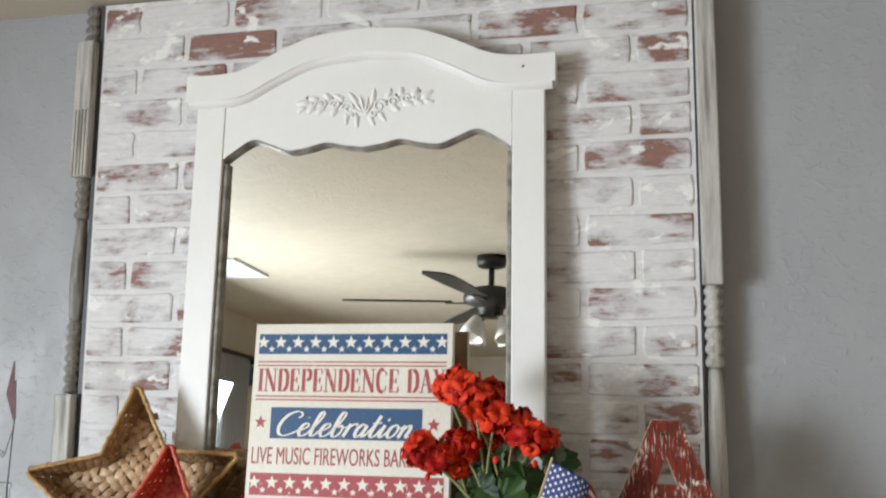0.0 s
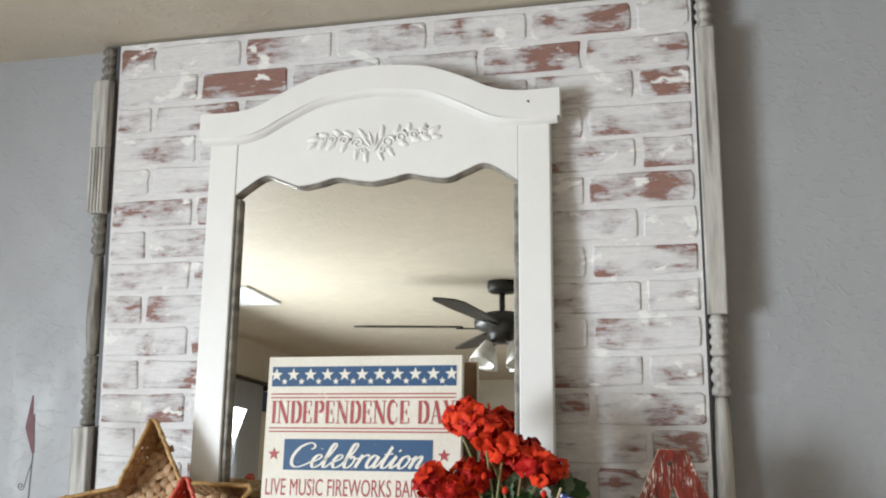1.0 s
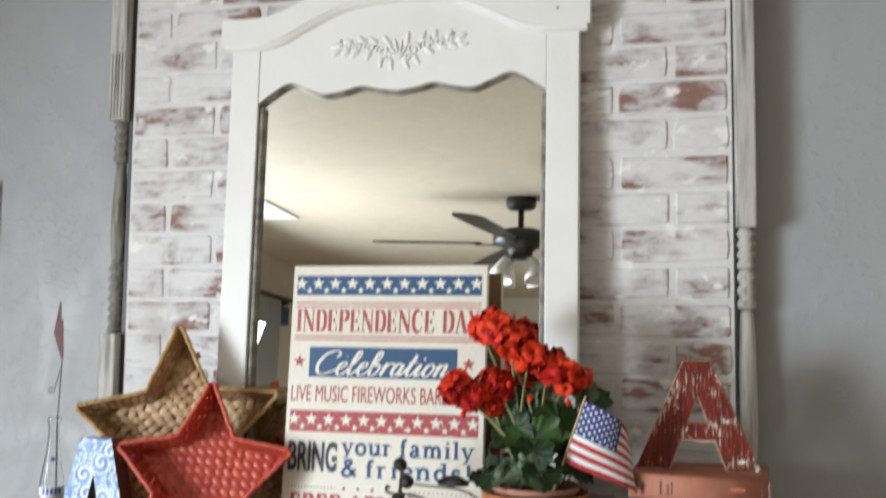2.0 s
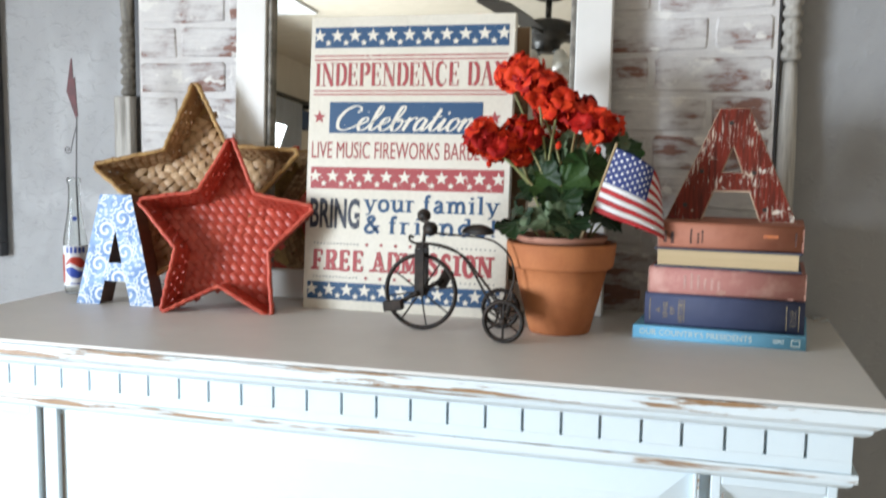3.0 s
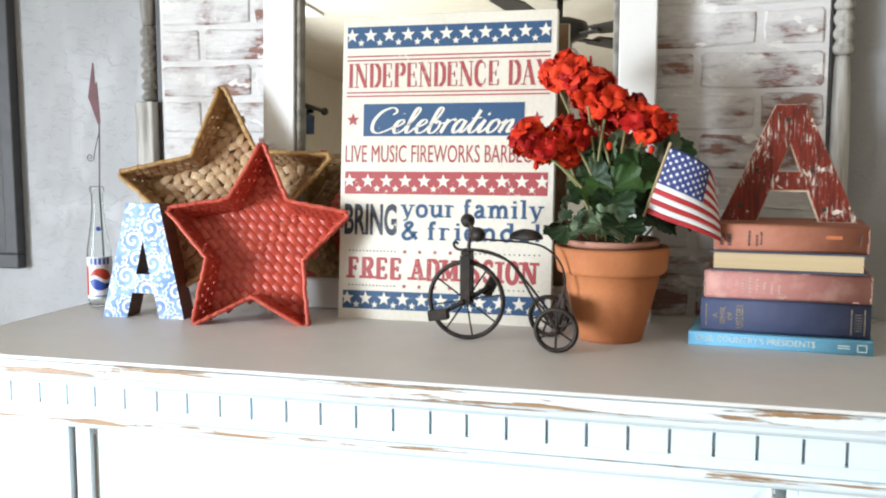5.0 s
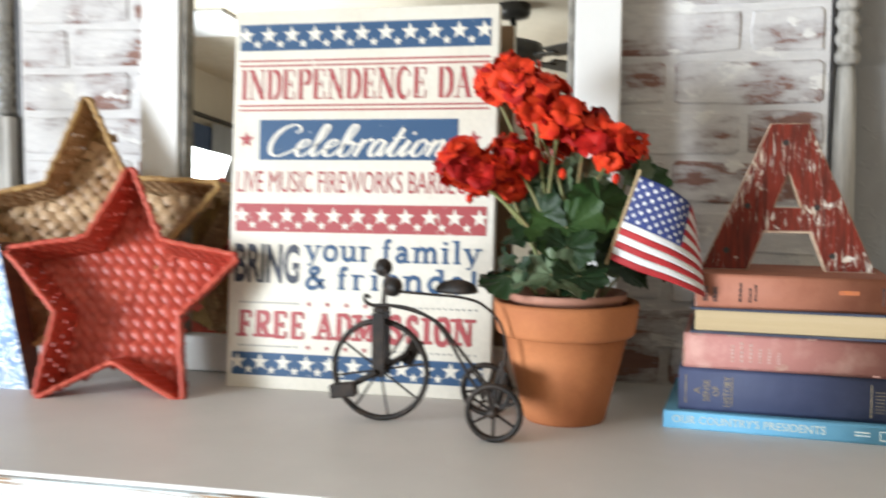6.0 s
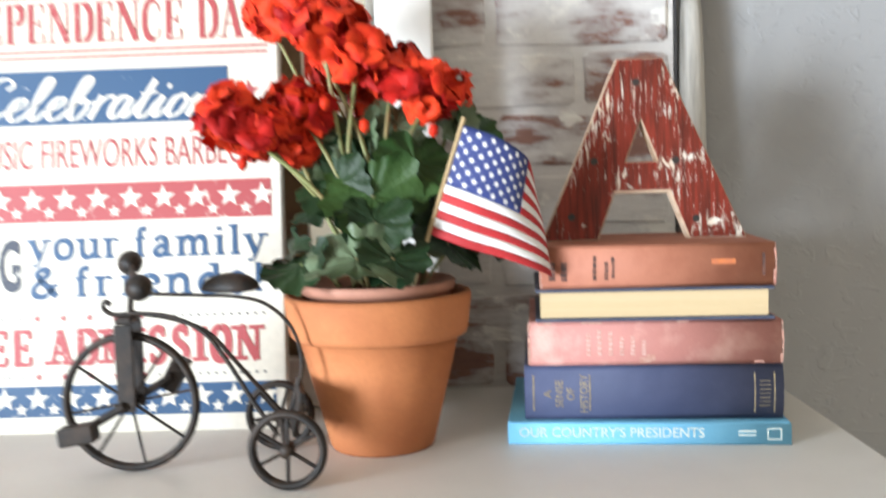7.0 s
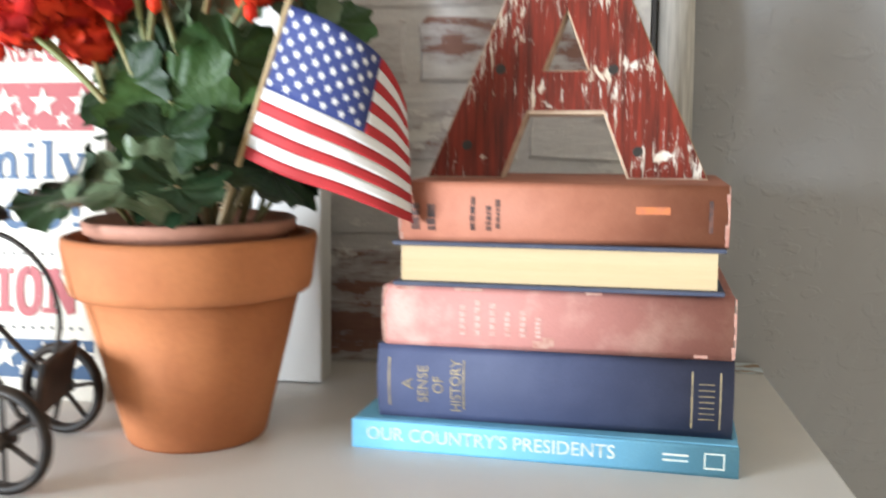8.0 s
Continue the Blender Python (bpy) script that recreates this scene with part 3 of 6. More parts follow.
def mantel():
    ob = thing("mantel_cabinet", pose(0, 0, 0), "white painted wooden mantel with chipped edges and grey top", "mantel")
    part("top_board", boxed(-0.490, 0.862, -0.530, 0.043, H - 0.005, H, bevel=0.0015), TOP_PAINT, ob, "grey-white painted top")

    part("worn_corner", boxed(0.838, 0.8616, 0.012, 0.0425, H + 0.0002, H + 0.0026, bevel=0.0008), CHIPPED, ob, "corner rubbed through to brown wood")

    def moulding(name, z0, z1, y_top, y_bot, x_top, x_bot, material, label="", steps=5, curve=0.0):
        """A moulding round the front and the two ends; it runs from the upper to the lower outline."""
        bm = bmesh.new()
        rows = []
        for i in range(steps + 1):
            s = i / steps
            z = z1 + (z0 - z1) * s
            e = s + curve * math.sin(math.pi * s)
            y = y_top + (y_bot - y_top) * e
            x = x_top + (x_bot - x_top) * e
            rows.append([bm.verts.new(p) for p in ((0.186 - x, 0.04, z), (0.186 - x, y, z), (0.186 + x, y, z), (0.186 + x, 0.04, z))])
        for a, b in zip(rows, rows[1:]):
            for k in range(3):
                bm.faces.new((a[k], a[k + 1], b[k + 1], b[k]))
        bm.faces.new(rows[0][::-1])
        bm.faces.new(rows[-1])
        return part(name, bm, material, ob, label)

    moulding("edge_moulding", H - 0.020, H - 0.0054, -0.534, -0.5335, 0.6795, 0.6785, CHIPPED, "white lip chipped through to brown wood", 3, 0.5)
    moulding("edge_moulding", H - 0.029, H - 0.0215, -0.526, -0.518, 0.670, 0.662, CHIPPED, "", 3)
    moulding("cove", H - 0.042, H - 0.0295, -0.514, -0.501, 0.660, 0.652, WHITE, "", 6, -0.35)
    moulding("frieze", 1.213, H - 0.0425, -0.4868, -0.4868, 0.643, 0.643, WHITE, "", 1)
    # tooth blocks with narrow slits between them
    slits = [-0.396, -0.350, -0.303, -0.259, -0.215, -0.169, -0.120, -0.075, -0.027, 0.018, 0.067, 0.114, 0.162, 0.211, 0.259, 0.305, 0.354, 0.403, 0.450, 0.498, 0.545, 0.594, 0.641, 0.690, 0.735, 0.779]
    edges = [0.186 - 0.6425] + slits + [0.186 + 0.6425]
    for a, b in zip(edges, edges[1:]):
        lo, hi = (a + 0.0019 if a in slits else a), (b - 0.0019 if b in slits else b)
        part("tooth_block", boxed(lo, hi, -0.4972, -0.4870, 1.2268, 1.2553), WHITE, ob)
    part("frieze_rail", boxed(0.186 - 0.6425, 0.186 + 0.6425, -0.4972, -0.4870, 1.2132, 1.2266), WHITE, ob)
    part("frieze_rail", boxed(0.186 - 0.6425, 0.186 + 0.6425, -0.4972, -0.4870, 1.2555, 1.2573), WHITE, ob)
    moulding("bead_moulding", 1.203, 1.2125, -0.5005, -0.5005, 0.650, 0.650, CHIPPED, "white bead with worn brown edge", 6, 0.0)
    moulding("cove", 1.190, 1.2025, -0.494, -0.480, 0.646, 0.634, WHITE, "", 6, -0.35)
    part("body", boxed(-0.447, 0.819, -0.454, 0.04, 0.0, 1.1895), WHITE, ob)
    for x0, x1 in ((-0.447, -0.276), (0.677, 0.819)):
        # pilaster with a sunk panel
        a = 0.012
        for q in ((x0, x0 + a, 0.1, 1.1895), (x1 - a, x1, 0.1, 1.1895), (x0 + a, x1 - a, 1.1895 - a, 1.1895), (x0 + a, x1 - a, 0.1, 0.14)):
            part("pilaster_frame", boxed(q[0], q[1], -0.476, -0.455, q[2], q[3], bevel=0.0015), WHITE, ob)
        bm = bmesh.new()
        o = [(x0 + a, 0.14), (x1 - a, 0.14), (x1 - a, 1.1895 - a), (x0 + a, 1.1895 - a)]
        i2 = [(x0 + a + 0.020, 0.160), (x1 - a - 0.020, 0.160), (x1 - a - 0.020, 1.1895 - a - 0.020), (x0 + a + 0.020, 1.1895 - a - 0.020)]
        vo = [bm.verts.new((p[0], -0.4752, p[1])) for p in o]
        vi = [bm.verts.new((p[0], -0.4650, p[1])) for p in i2]
        for k in range(4):
            bm.faces.new((vo[k], vo[(k + 1) % 4], vi[(k + 1) % 4], vi[k]))
        bm.faces.new(vi)
        part("sunk_panel", bm, WHITE, ob)
        # the shade along the sunk panel's edge is a coloured strip
        part("panel_shade_strip", boxed(x0 + a + 0.0012, x0 + a + 0.0034, -0.4764, -0.4756, 0.16, 1.168), STRIP_AND_SHADE, ob, "dark strip for the shade beside the sunk panel")
    # wide centre panel: a raised edge, then a broad shallow bevel
    x0, x1, z0, z1 = -0.2475, 0.6615, 0.9, 1.1895
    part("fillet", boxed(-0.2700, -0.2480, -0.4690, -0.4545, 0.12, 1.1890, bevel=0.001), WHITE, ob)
    part("fillet", boxed(-0.2757, -0.2705, -0.4640, -0.4545, 0.12, 1.1890), STRIP_AND_SHADE, ob, "grey-brown strip beside the pilaster")
    part("panel_frame", boxed(x0, x0 + 0.005, -0.4745, -0.455, z0, z1, bevel=0.0015), WHITE, ob)
    part("panel_frame", boxed(x1 - 0.005, x1, -0.4745, -0.455, z0, z1, bevel=0.0015), WHITE, ob)
    part("worn_edge", boxed(x1 + 0.0003, x1 + 0.0022, -0.4735, -0.455, z0 + 0.0125, z1 - 0.003), CHIPPED, ob, "edge rubbed through to brown wood")
    bm = bmesh.new()
    o = [(x0 + 0.0052, z0), (x1 - 0.0052, z0), (x1 - 0.0052, z1), (x0 + 0.0052, z1)]
    i2 = [(x0 + 0.045, z0 + 0.035), (x1 - 0.045, z0 + 0.035), (x1 - 0.045, z1 - 0.035), (x0 + 0.045, z1 - 0.035)]
    vo = [bm.verts.new((p[0], -0.4640, p[1])) for p in o]
    vi = [bm.verts.new((p[0], -0.4735, p[1])) for p in i2]
    for k in range(4):
        bm.faces.new((vo[k], vo[(k + 1) % 4], vi[(k + 1) % 4], vi[k]))
    bm.faces.new(vi)
    part("centre_panel", bm, WHITE, ob)
    # dark strip paints in the shade next to the raised edge
    part("panel_shade_strip", boxed(x0 + 0.0056, x0 + 0.0082, -0.4665, -0.4645, z0, z1 - 0.012), STRIP_AND_SHADE, ob, "dark strip for the shade beside the centre panel")
    part("lower_rail", boxed(x0, x1, -0.474, -0.455, 0.82, 0.899, bevel=0.003), CHIPPED, ob)
    return ob


mantel()


# ---- mirror in its white frame ----
def mirrored(half):
    """A curve from its left half, which ends on x = 0."""
    return half + [(-x, z) for x, z in half[-2::-1]]


def mirror():
    ob = thing("mirror", pose(0.166, -0.0455, H, -2.6), "large arched mirror in a cream-white carved wooden frame leaning on brick", "mirror")
    out_x, in_x, sh = 0.335, 0.277, 0.905
    # stiles, bottom rail
    for s in (-1, 1):
        a, b = sorted((s * out_x, s * in_x))
        part("stile", boxed(a, b, -0.03, 0.0, 0, sh + 0.03, bevel=0.002), FRAME_WHITE, ob)
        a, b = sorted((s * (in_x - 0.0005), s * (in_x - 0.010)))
        part("inner_bead", boxed(a, b, -0.024, -0.004, 0.05, sh - 0.103, bevel=0.003), FRAME_EDGE, ob, "dark inner edge")
    part("bottom_rail", boxed(-in_x + 0.0005, in_x - 0.0005, -0.03, 0.0, 0, 0.05, bevel=0.003), FRAME_WHITE, ob)
    # header with a scalloped lower edge
    half = smooth_curve([(-in_x + 0.001, 0.808), (-0.255, 0.823), (-0.216, 0.844), (-0.178, 0.832), (-0.145, 0.820), (-0.108, 0.824), (-0.071, 0.832), (-0.035, 0.825), (0.0, 0.820)], 6)
    low = mirrored(half)
    top = [(in_x - 0.001, 0.935), (0.20, 0.955), (0.14, 0.985), (0.07, 1.004), (0.0, 1.010), (-0.07, 1.004), (-0.14, 0.985), (-0.20, 0.955), (-in_x + 0.001, 0.935)]
    part("header", prism(bmesh.new(), low + top, -0.0285, -0.004), FRAME_WHITE, ob)
    # silvered lip under the scallops
    bm = bmesh.new()
    rows = [[bm.verts.new((x, y, z + dz)) for x, z in low] for y, dz in ((-0.0275, -0.0005), (-0.023, -0.0035), (-0.010, -0.0055), (-0.0045, -0.003))]
    for a, b in zip(rows, rows[1:]):
        for k in range(len(low) - 1):
            bm.faces.new((a[k], a[k + 1], b[k + 1], b[k]))
    part("scalloped_lip", bm, FRAME_EDGE, ob, "worn grey scalloped edge", smooth=True)
    # arched crown board
    half = smooth_curve([(-0.355, 0.974), (-0.28, 0.974), (-0.23, 0.984), (-0.168, 1.013), (-0.097, 1.038), (0.0, 1.047)], 7)
    up = mirrored(half)
    half = smooth_curve([(-0.355, 0.921), (-0.28, 0.921), (-0.23, 0.931), (-0.168, 0.962), (-0.097, 0.990), (0.0, 1.000)], 7)
    down = mirrored(half)
    part("crown", prism(bmesh.new(), down + up[::-1], -0.042, -0.001), FRAME_WHITE, ob)
    half = [(x * 0.985, z) for x, z in half]
    down = mirrored(half)
    bm = bmesh.new()
    rows = [[bm.verts.new((x, y, z + dz)) for x, z in down] for y, dz in ((-0.0418, 0.0), (-0.039, -0.006), (-0.033, -0.009), (-0.029, -0.011))]
    for a, b in zip(rows, rows[1:]):
        for k in range(len(down) - 1):
            bm.faces.new((a[k], a[k + 1], b[k + 1], b[k]))
    part("crown_moulding", bm, FRAME_WHITE, ob, smooth=True)
    part("screw", lathe(bmesh.new(), [(0.0022, 0.0), (0.002, -0.0016), (0.0, -0.002)], 10, (0.298, -0.042, 0.951), "y"), DARK_WOOD, ob, "small dark screw hole")
    # carved leaf ornament
    def leaf(cx, cz, a, length, w):
        bm = bmesh.new()
        n = 7
        rows = []
        for i in range(n + 1):
            s = i / n
            ww = w * math.sin(math.pi * min(s * 0.92 + 0.08, 1)) ** 0.8 * (1 + 0.25 * math.sin(9 * s))
            bend = 0.22 * length * s * s
            row = []
            for k in (-1, -0.5, 0, 0.5, 1):
                u, q = length * s, k * ww + bend
                row.append(bm.verts.new((cx + u * math.cos(a) - q * math.sin(a), -0.0285 - 0.0045 * (1 - abs(k)) * math.sin(math.pi * (0.1 + 0.85 * s)) - 0.0005, cz + u * math.sin(a) + q * math.cos(a))))
            rows.append(row)
        for a_, b_ in zip(rows, rows[1:]):
            for k in range(4):
                bm.faces.new((a_[k], a_[k + 1], b_[k + 1], b_[k]))
        return part("carved_leaf", bm, FRAME_WHITE, ob, smooth=True)

    for s in (-1, 1):
        for cx, cz, a, ln, w in ((0.014, 0.888, 68, 0.026, 0.005), (0.040, 0.896, 48, 0.020, 0.006), (0.052, 0.884, -50, 0.018, 0.006), (0.066, 0.900, 60, 0.016, 0.006), (0.074, 0.888, -30, 0.020, 0.006),
                                 (0.088, 0.899, 35, 0.018, 0.006), (0.094, 0.890, -35, 0.018, 0.006), (0.106, 0.896, 12, 0.022, 0.006), (0.112, 0.889, -25, 0.018, 0.005), (0.030, 0.872, -70, 0.020, 0.005), (0.012, 0.868, -80, 0.022, 0.005)):
            leaf(s * cx * 1.02, cz + 0.014, radians(a if s > 0 else 180 - a), ln * 1.15, w * 1.3)
        for cx, cz, r in ((0.030, 0.882, 0.013), (0.056, 0.890, 0.011), (0.080, 0.893, 0.009), (0.099, 0.894, 0.007), (0.020, 0.868, 0.008)):
            part("carved_scroll", tube(bmesh.new(), [(s * cx + r * (1 - k / 26) * math.cos(k * 0.4) * s, -0.0295, cz + 0.014 + r * (1 - k / 26) * math.sin(k * 0.4)) for k in range(22)], 0.0023, 6), FRAME_WHITE, ob, smooth=True)
    for k in range(5):
        leaf(0.0, 0.880, radians(90 + (k - 2) * 24), 0.040 - 0.004 * abs(k - 2), 0.004)
    # raised dark dots stand for the shade in the carving's pits
    for x, z in ((-0.112, 0.921), (-0.083, 0.913), (-0.060, 0.917), (-0.043, 0.905), (0.045, 0.905), (0.062, 0.916), (0.090, 0.900), (0.106, 0.921), (-0.020, 0.888), (0.020, 0.889)):
        part("pit_shade_dot", lathe(bmesh.new(), [(0.0030, 0.0), (0.0028, -0.0008), (0.0, -0.0004)], 8, (x, -0.0286, z), "y"), FRAME_EDGE, ob)
    # silvered glass
    bm = bmesh.new()
    box(bm, -in_x - 0.01, in_x + 0.01, -0.012, -0.006, 0.04, 0.915)
    part("mirror_glass", bm, MIRROR, ob, "silvered mirror glass")
    return ob


mirror()


# ---- printed board ----
NAVY = printed("navy_ink", (0.018, 0.070, 0.165), PAPER, 0.66)
CRIMSON = printed("crimson_ink", (0.36, 0.055, 0.06), PAPER, 0.64)
CREAM_INK = printed("cream_ink", PAPER, (0.10, 0.16, 0.25), 0.70)
BOARD = mat("cream_board", PAPER, (0.68, 0.635, 0.535), 0.5, scale=7, fine=150, relief=0.05)
DARK_INK = printed("black_blue_ink", (0.025, 0.032, 0.055), PAPER, 0.62)


RAW_BACK = mat("bare_wood_back", (0.34, 0.21, 0.12), (0.26, 0.15, 0.08), 0.7, scale=12, stretch=(1, 1, 0.15))


def sign_board():
    w, h = 0.352, 0.493
    ob = thing("wooden_sign", pose(0.002, -0.150, H, -5.0), "cream wooden sign printed with patriotic party lettering, leaning on the mirror", "sign")
    part("board", boxed(0, w, 0, 0.016, 0, h, bevel=0.0012), BOARD, ob)
    part("back_panel", boxed(0.0008, w - 0.0008, 0.0162, 0.0185, 0.001, h - 0.001), RAW_BACK, ob, "bare brown wooden back")
    y1, y2, y3 = -0.0006, -0.0012, -0.0016

    def rect(name, u0, u1, v0, v1, ink, y=y1):
        return part(name, boxed(u0 * w, u1 * w, y, 0.0002, h * (1 - v1), h * (1 - v0)), ink, ob)

    def words(body, u0, u1, v0, v1, ink, shear=0.0, weight=0.0, y=y1, space=1.0):
        me = text_mesh(body, (u1 - u0) * w, (v1 - v0) * h, shear, weight, 0.0, space)
        whole = bmesh.new()
        whole.from_mesh(me)
        # each capital is one island of faces
        left = set(whole.faces)
        while left:
            todo, found = [left.pop()], []
            while todo:
                f = todo.pop()
                found.append(f)
                for e in f.edges:
                    for g in e.link_faces:
                        if g in left:
                            left.discard(g)
                            todo.append(g)
            bm = bmesh.new()
            made = {}
            for f in found:
                bm.faces.new([made.setdefault(v, None) or made.update({v: bm.verts.new(v.co)}) or made[v] for v in f.verts])
            part("letter", bm, ink, ob, m=pose(u0 * w, y, h * (1 - v1)))
        whole.free()

    def letters(made, ink, u, v, y):
        for bm in made:
            part("letter", bm, ink, ob, m=pose(u * w, y, h * (1 - v)))

    def band(v0, v1, ink):
        rect("band", 0.022, 0.972, v0, v1, ink)
        hh = v1 - v0
        for k in range(11):
            part("star", flat(bmesh.new(), star_outline((0.045 + 0.0903 * k) * w, h * (1 - v0 - hh * 0.42), 0.0118, 0.42), y2), CREAM_INK, ob)
            if k < 10:
                part("star", flat(bmesh.new(), star_outline((0.090 + 0.0903 * k) * w, h * (1 - v0 - hh * 0.76), 0.0063, 0.42), y2), CREAM_INK, ob)

    band(0.036, 0.106, NAVY)
    for v in (0.131, 0.144, 0.250, 0.262):
        rect("rule", 0.022, 0.972, v, v + 0.0045, CRIMSON)
    letters(caps_letters("INDEPENDENCE DAY", 0.94 * w, 0.079 * h, 0.0056, 0.0015, 0.0042), CRIMSON, 0.028, 0.236, y1)
    rect("band", 0.108, 0.862, 0.290, 0.396, NAVY)
    letters(script_letters("Celebration", 0.70 * w, 0.082 * h), CREAM_INK, 0.130, 0.386, y2)
    for u in (0.056, 0.918):
        part("star", flat(bmesh.new(), star_outline(u * w, h * (1 - 0.342), 0.0115, 0.42), y1), CRIMSON, ob)
    words("LIVE MUSIC FIREWORKS BARBECUE", 0.022, 0.970, 0.425, 0.482, CRIMSON)
    band(0.512, 0.586, CRIMSON)
    words("BRING", 0.024, 0.278, 0.618, 0.722, DARK_INK, 0, 0.03)
    letters(small_letters("your family", 0.655 * w, 0.0565 * h, 0.0052, 0.0026, 0.0046), NAVY, 0.300, 0.658, y1)
    letters(small_letters("& friends!", 0.650 * w, 0.0565 * h, 0.0056, 0.0027, 0.0048), NAVY, 0.300, 0.732, y1)
    for v in (0.772, 0.886):
        for a, b in ((0.05, 0.27), (0.65, 0.94)):
            for k in range(14):
                u = a + (b - a) * k / 13
                rect("dot", u, u + 0.006, v, v + 0.0042, DARK_INK)
        for k in range(5):
            part("star", flat(bmesh.new(), star_outline((0.32 + 0.072 * k) * w, h * (1 - v - 0.002), 0.0042, 0.42), y1), CRIMSON, ob)
    letters(caps_letters("FREE ADMISSION", 0.885 * w, 0.068 * h, 0.0072, 0.0042, 0.0075, 0.16), CRIMSON, 0.047, 0.865, y1)
    band(0.906, 0.966, NAVY)
    return ob


sign_board()


# ---- books ----
PAGES = mat("book_pages", (0.56, 0.43, 0.255), (0.48, 0.355, 0.20), 0.8, scale=8, fine=500, stretch=(0.2, 0.2, 9), relief=0.3, depth=0.0006)


def cloth(name, base, other, lo=0.45, hi=0.7):
    return mat(name, base, other, 0.68, scale=28, lo=lo, hi=hi, fine=700, relief=0.25, depth=0.0004)


def book(name_label, x0, x1, y, turn, z, thick, depth, cover, round_spine=True, pages_out=False, group="stacked books"):
    """A hardback lying flat. The spine, or the fore-edge, faces -y."""
    w = x1 - x0
    ob = thing("book", pose((x0 + x1) / 2, y, z, 0, 0, turn), name_label, "book", group)
    t = 0.0028
    for a, b in ((0, t), (thick - t, thick)):
        part("cover_board", boxed(-w / 2, w / 2, 0.004 if not pages_out else 0.0, depth, a, b, bevel=0.001), cover, ob)
    e = 0.0045
    part("page_block", boxed(-w / 2 + e, w / 2 - e, 0.0055 if not pages_out else 0.005, depth - 0.006, t + 0.0002, thick - t - 0.0002), PAGES, ob, "cream page edges")
    if not pages_out:
        bm = bmesh.new()
        n = 10
        rows = []
        for x in (-w / 2, w / 2):
            outer = [bm.verts.new((x, 0.0055 - 0.007 * math.sin(math.pi * (0.12 + 0.76 * k / n)) if round_spine else 0.0, thick * k / n)) for k in range(n + 1)]
            inner = [bm.verts.new((x, 0.0075 - (0.006 * math.sin(math.pi * (0.12 + 0.76 * k / n)) if round_spine else 0.004), thick * (0.04 + 0.92 * k / n))) for k in range(n + 1)]
            rows.append((outer, inner))
        for k in range(n):
            bm.faces.new((rows[0][0][k], rows[1][0][k], rows[1][0][k + 1], rows[0][0][k + 1]))
            bm.faces.new((rows[0][1][k], rows[1][1][k], rows[1][1][k + 1], rows[0][1][k + 1]))
            for o, i2 in rows:
                bm.faces.new((o[k], o[k + 1], i2[k + 1], i2[k]))
        for k in (0, n):
            bm.faces.new((rows[0][0][k], rows[1][0][k], rows[1][1][k], rows[0][1][k]))
        part("spine", bm, cover, ob, smooth=True)
    return ob


LIGHT_BLUE = cloth("light_blue_cover", (0.16, 0.44, 0.66), (0.19, 0.48, 0.69))
NAVY_CLOTH = cloth("navy_cloth", (0.045, 0.056, 0.115), (0.060, 0.072, 0.14))
PINK_CLOTH = cloth("faded_red_cloth", (0.42, 0.18, 0.155), (0.54, 0.30, 0.25), 0.5, 0.68)
RUST_CLOTH = cloth("rust_cloth", (0.375, 0.145, 0.088), (0.30, 0.105, 0.062))
BLUE_GREY = cloth("dark_blue_cover", (0.05, 0.06, 0.10), (0.08, 0.09, 0.13))
GOLD = mat("gold_stamping", (0.36, 0.285, 0.165), (0.20, 0.165, 0.12), 0.5, 0.2, scale=200)
PALE_INK = mat("pale_stamping", (0.66, 0.68, 0.60), (0.42, 0.55, 0.58), 0.5, scale=300)
GREY_INK = mat("worn_silver_stamping", (0.56, 0.38, 0.33), (0.45, 0.24, 0.2), 0.5, scale=300)
BLACK_INK = mat("black_stamping", (0.05, 0.03, 0.03), (0.16, 0.07, 0.05), 0.5, scale=250)

b0 = book("light blue thin hardback at the bottom of the stack", 0.561, 0.801, -0.231, -5.5, H, 0.0188, 0.185, LIGHT_BLUE, False)
b1 = book("navy cloth hardback with gold stamped spine", 0.577, 0.7985, -0.221, -4.6, H + 0.0190, 0.0480, 0.165, NAVY_CLOTH)
b2 = book("faded red hardback with worn corners", 0.582, 0.797, -0.222, -4.2, H + 0.0672, 0.0390, 0.16, PINK_CLOTH)
b3 = book("dark covered book turned with its cream page edges outward", 0.588, 0.791, -0.224, -4.0, H + 0.1064, 0.0285, 0.15, BLUE_GREY, pages_out=True)
b4 = book("rust coloured cloth hardback on top of the stack", 0.592, 0.792, -0.224, -4.5, H + 0.1351, 0.0370, 0.15, RUST_CLOTH)


SPINES = {b1: 0.0480, b2: 0.0390, b4: 0.0370}


def spine_y(ob, z):
    """How far out the spine of a book stands at a height."""
    if ob not in SPINES:
        return -0.0002
    return 0.0055 - 0.007 * math.sin(math.pi * (0.12 + 0.76 * min(1, max(0, z / SPINES[ob])))) - 0.0002


def stamp(ob, body, x, z, w, h, ink, upright=False, name="title"):
    """Stamped words that follow the spine; upright words run across the thickness of the book."""
    me = text_mesh(body, w, h, 0, 0.008, 0.0)
    for v in me.vertices:
        v.co.y = spine_y(ob, z + (v.co.x if upright else v.co.z))
    return mesh_part(name, me, ink, ob, m=pose(x, 0, z) @ (pose(0, 0, 0, 0, -90, 0) if upright else pose(0, 0, 0)))


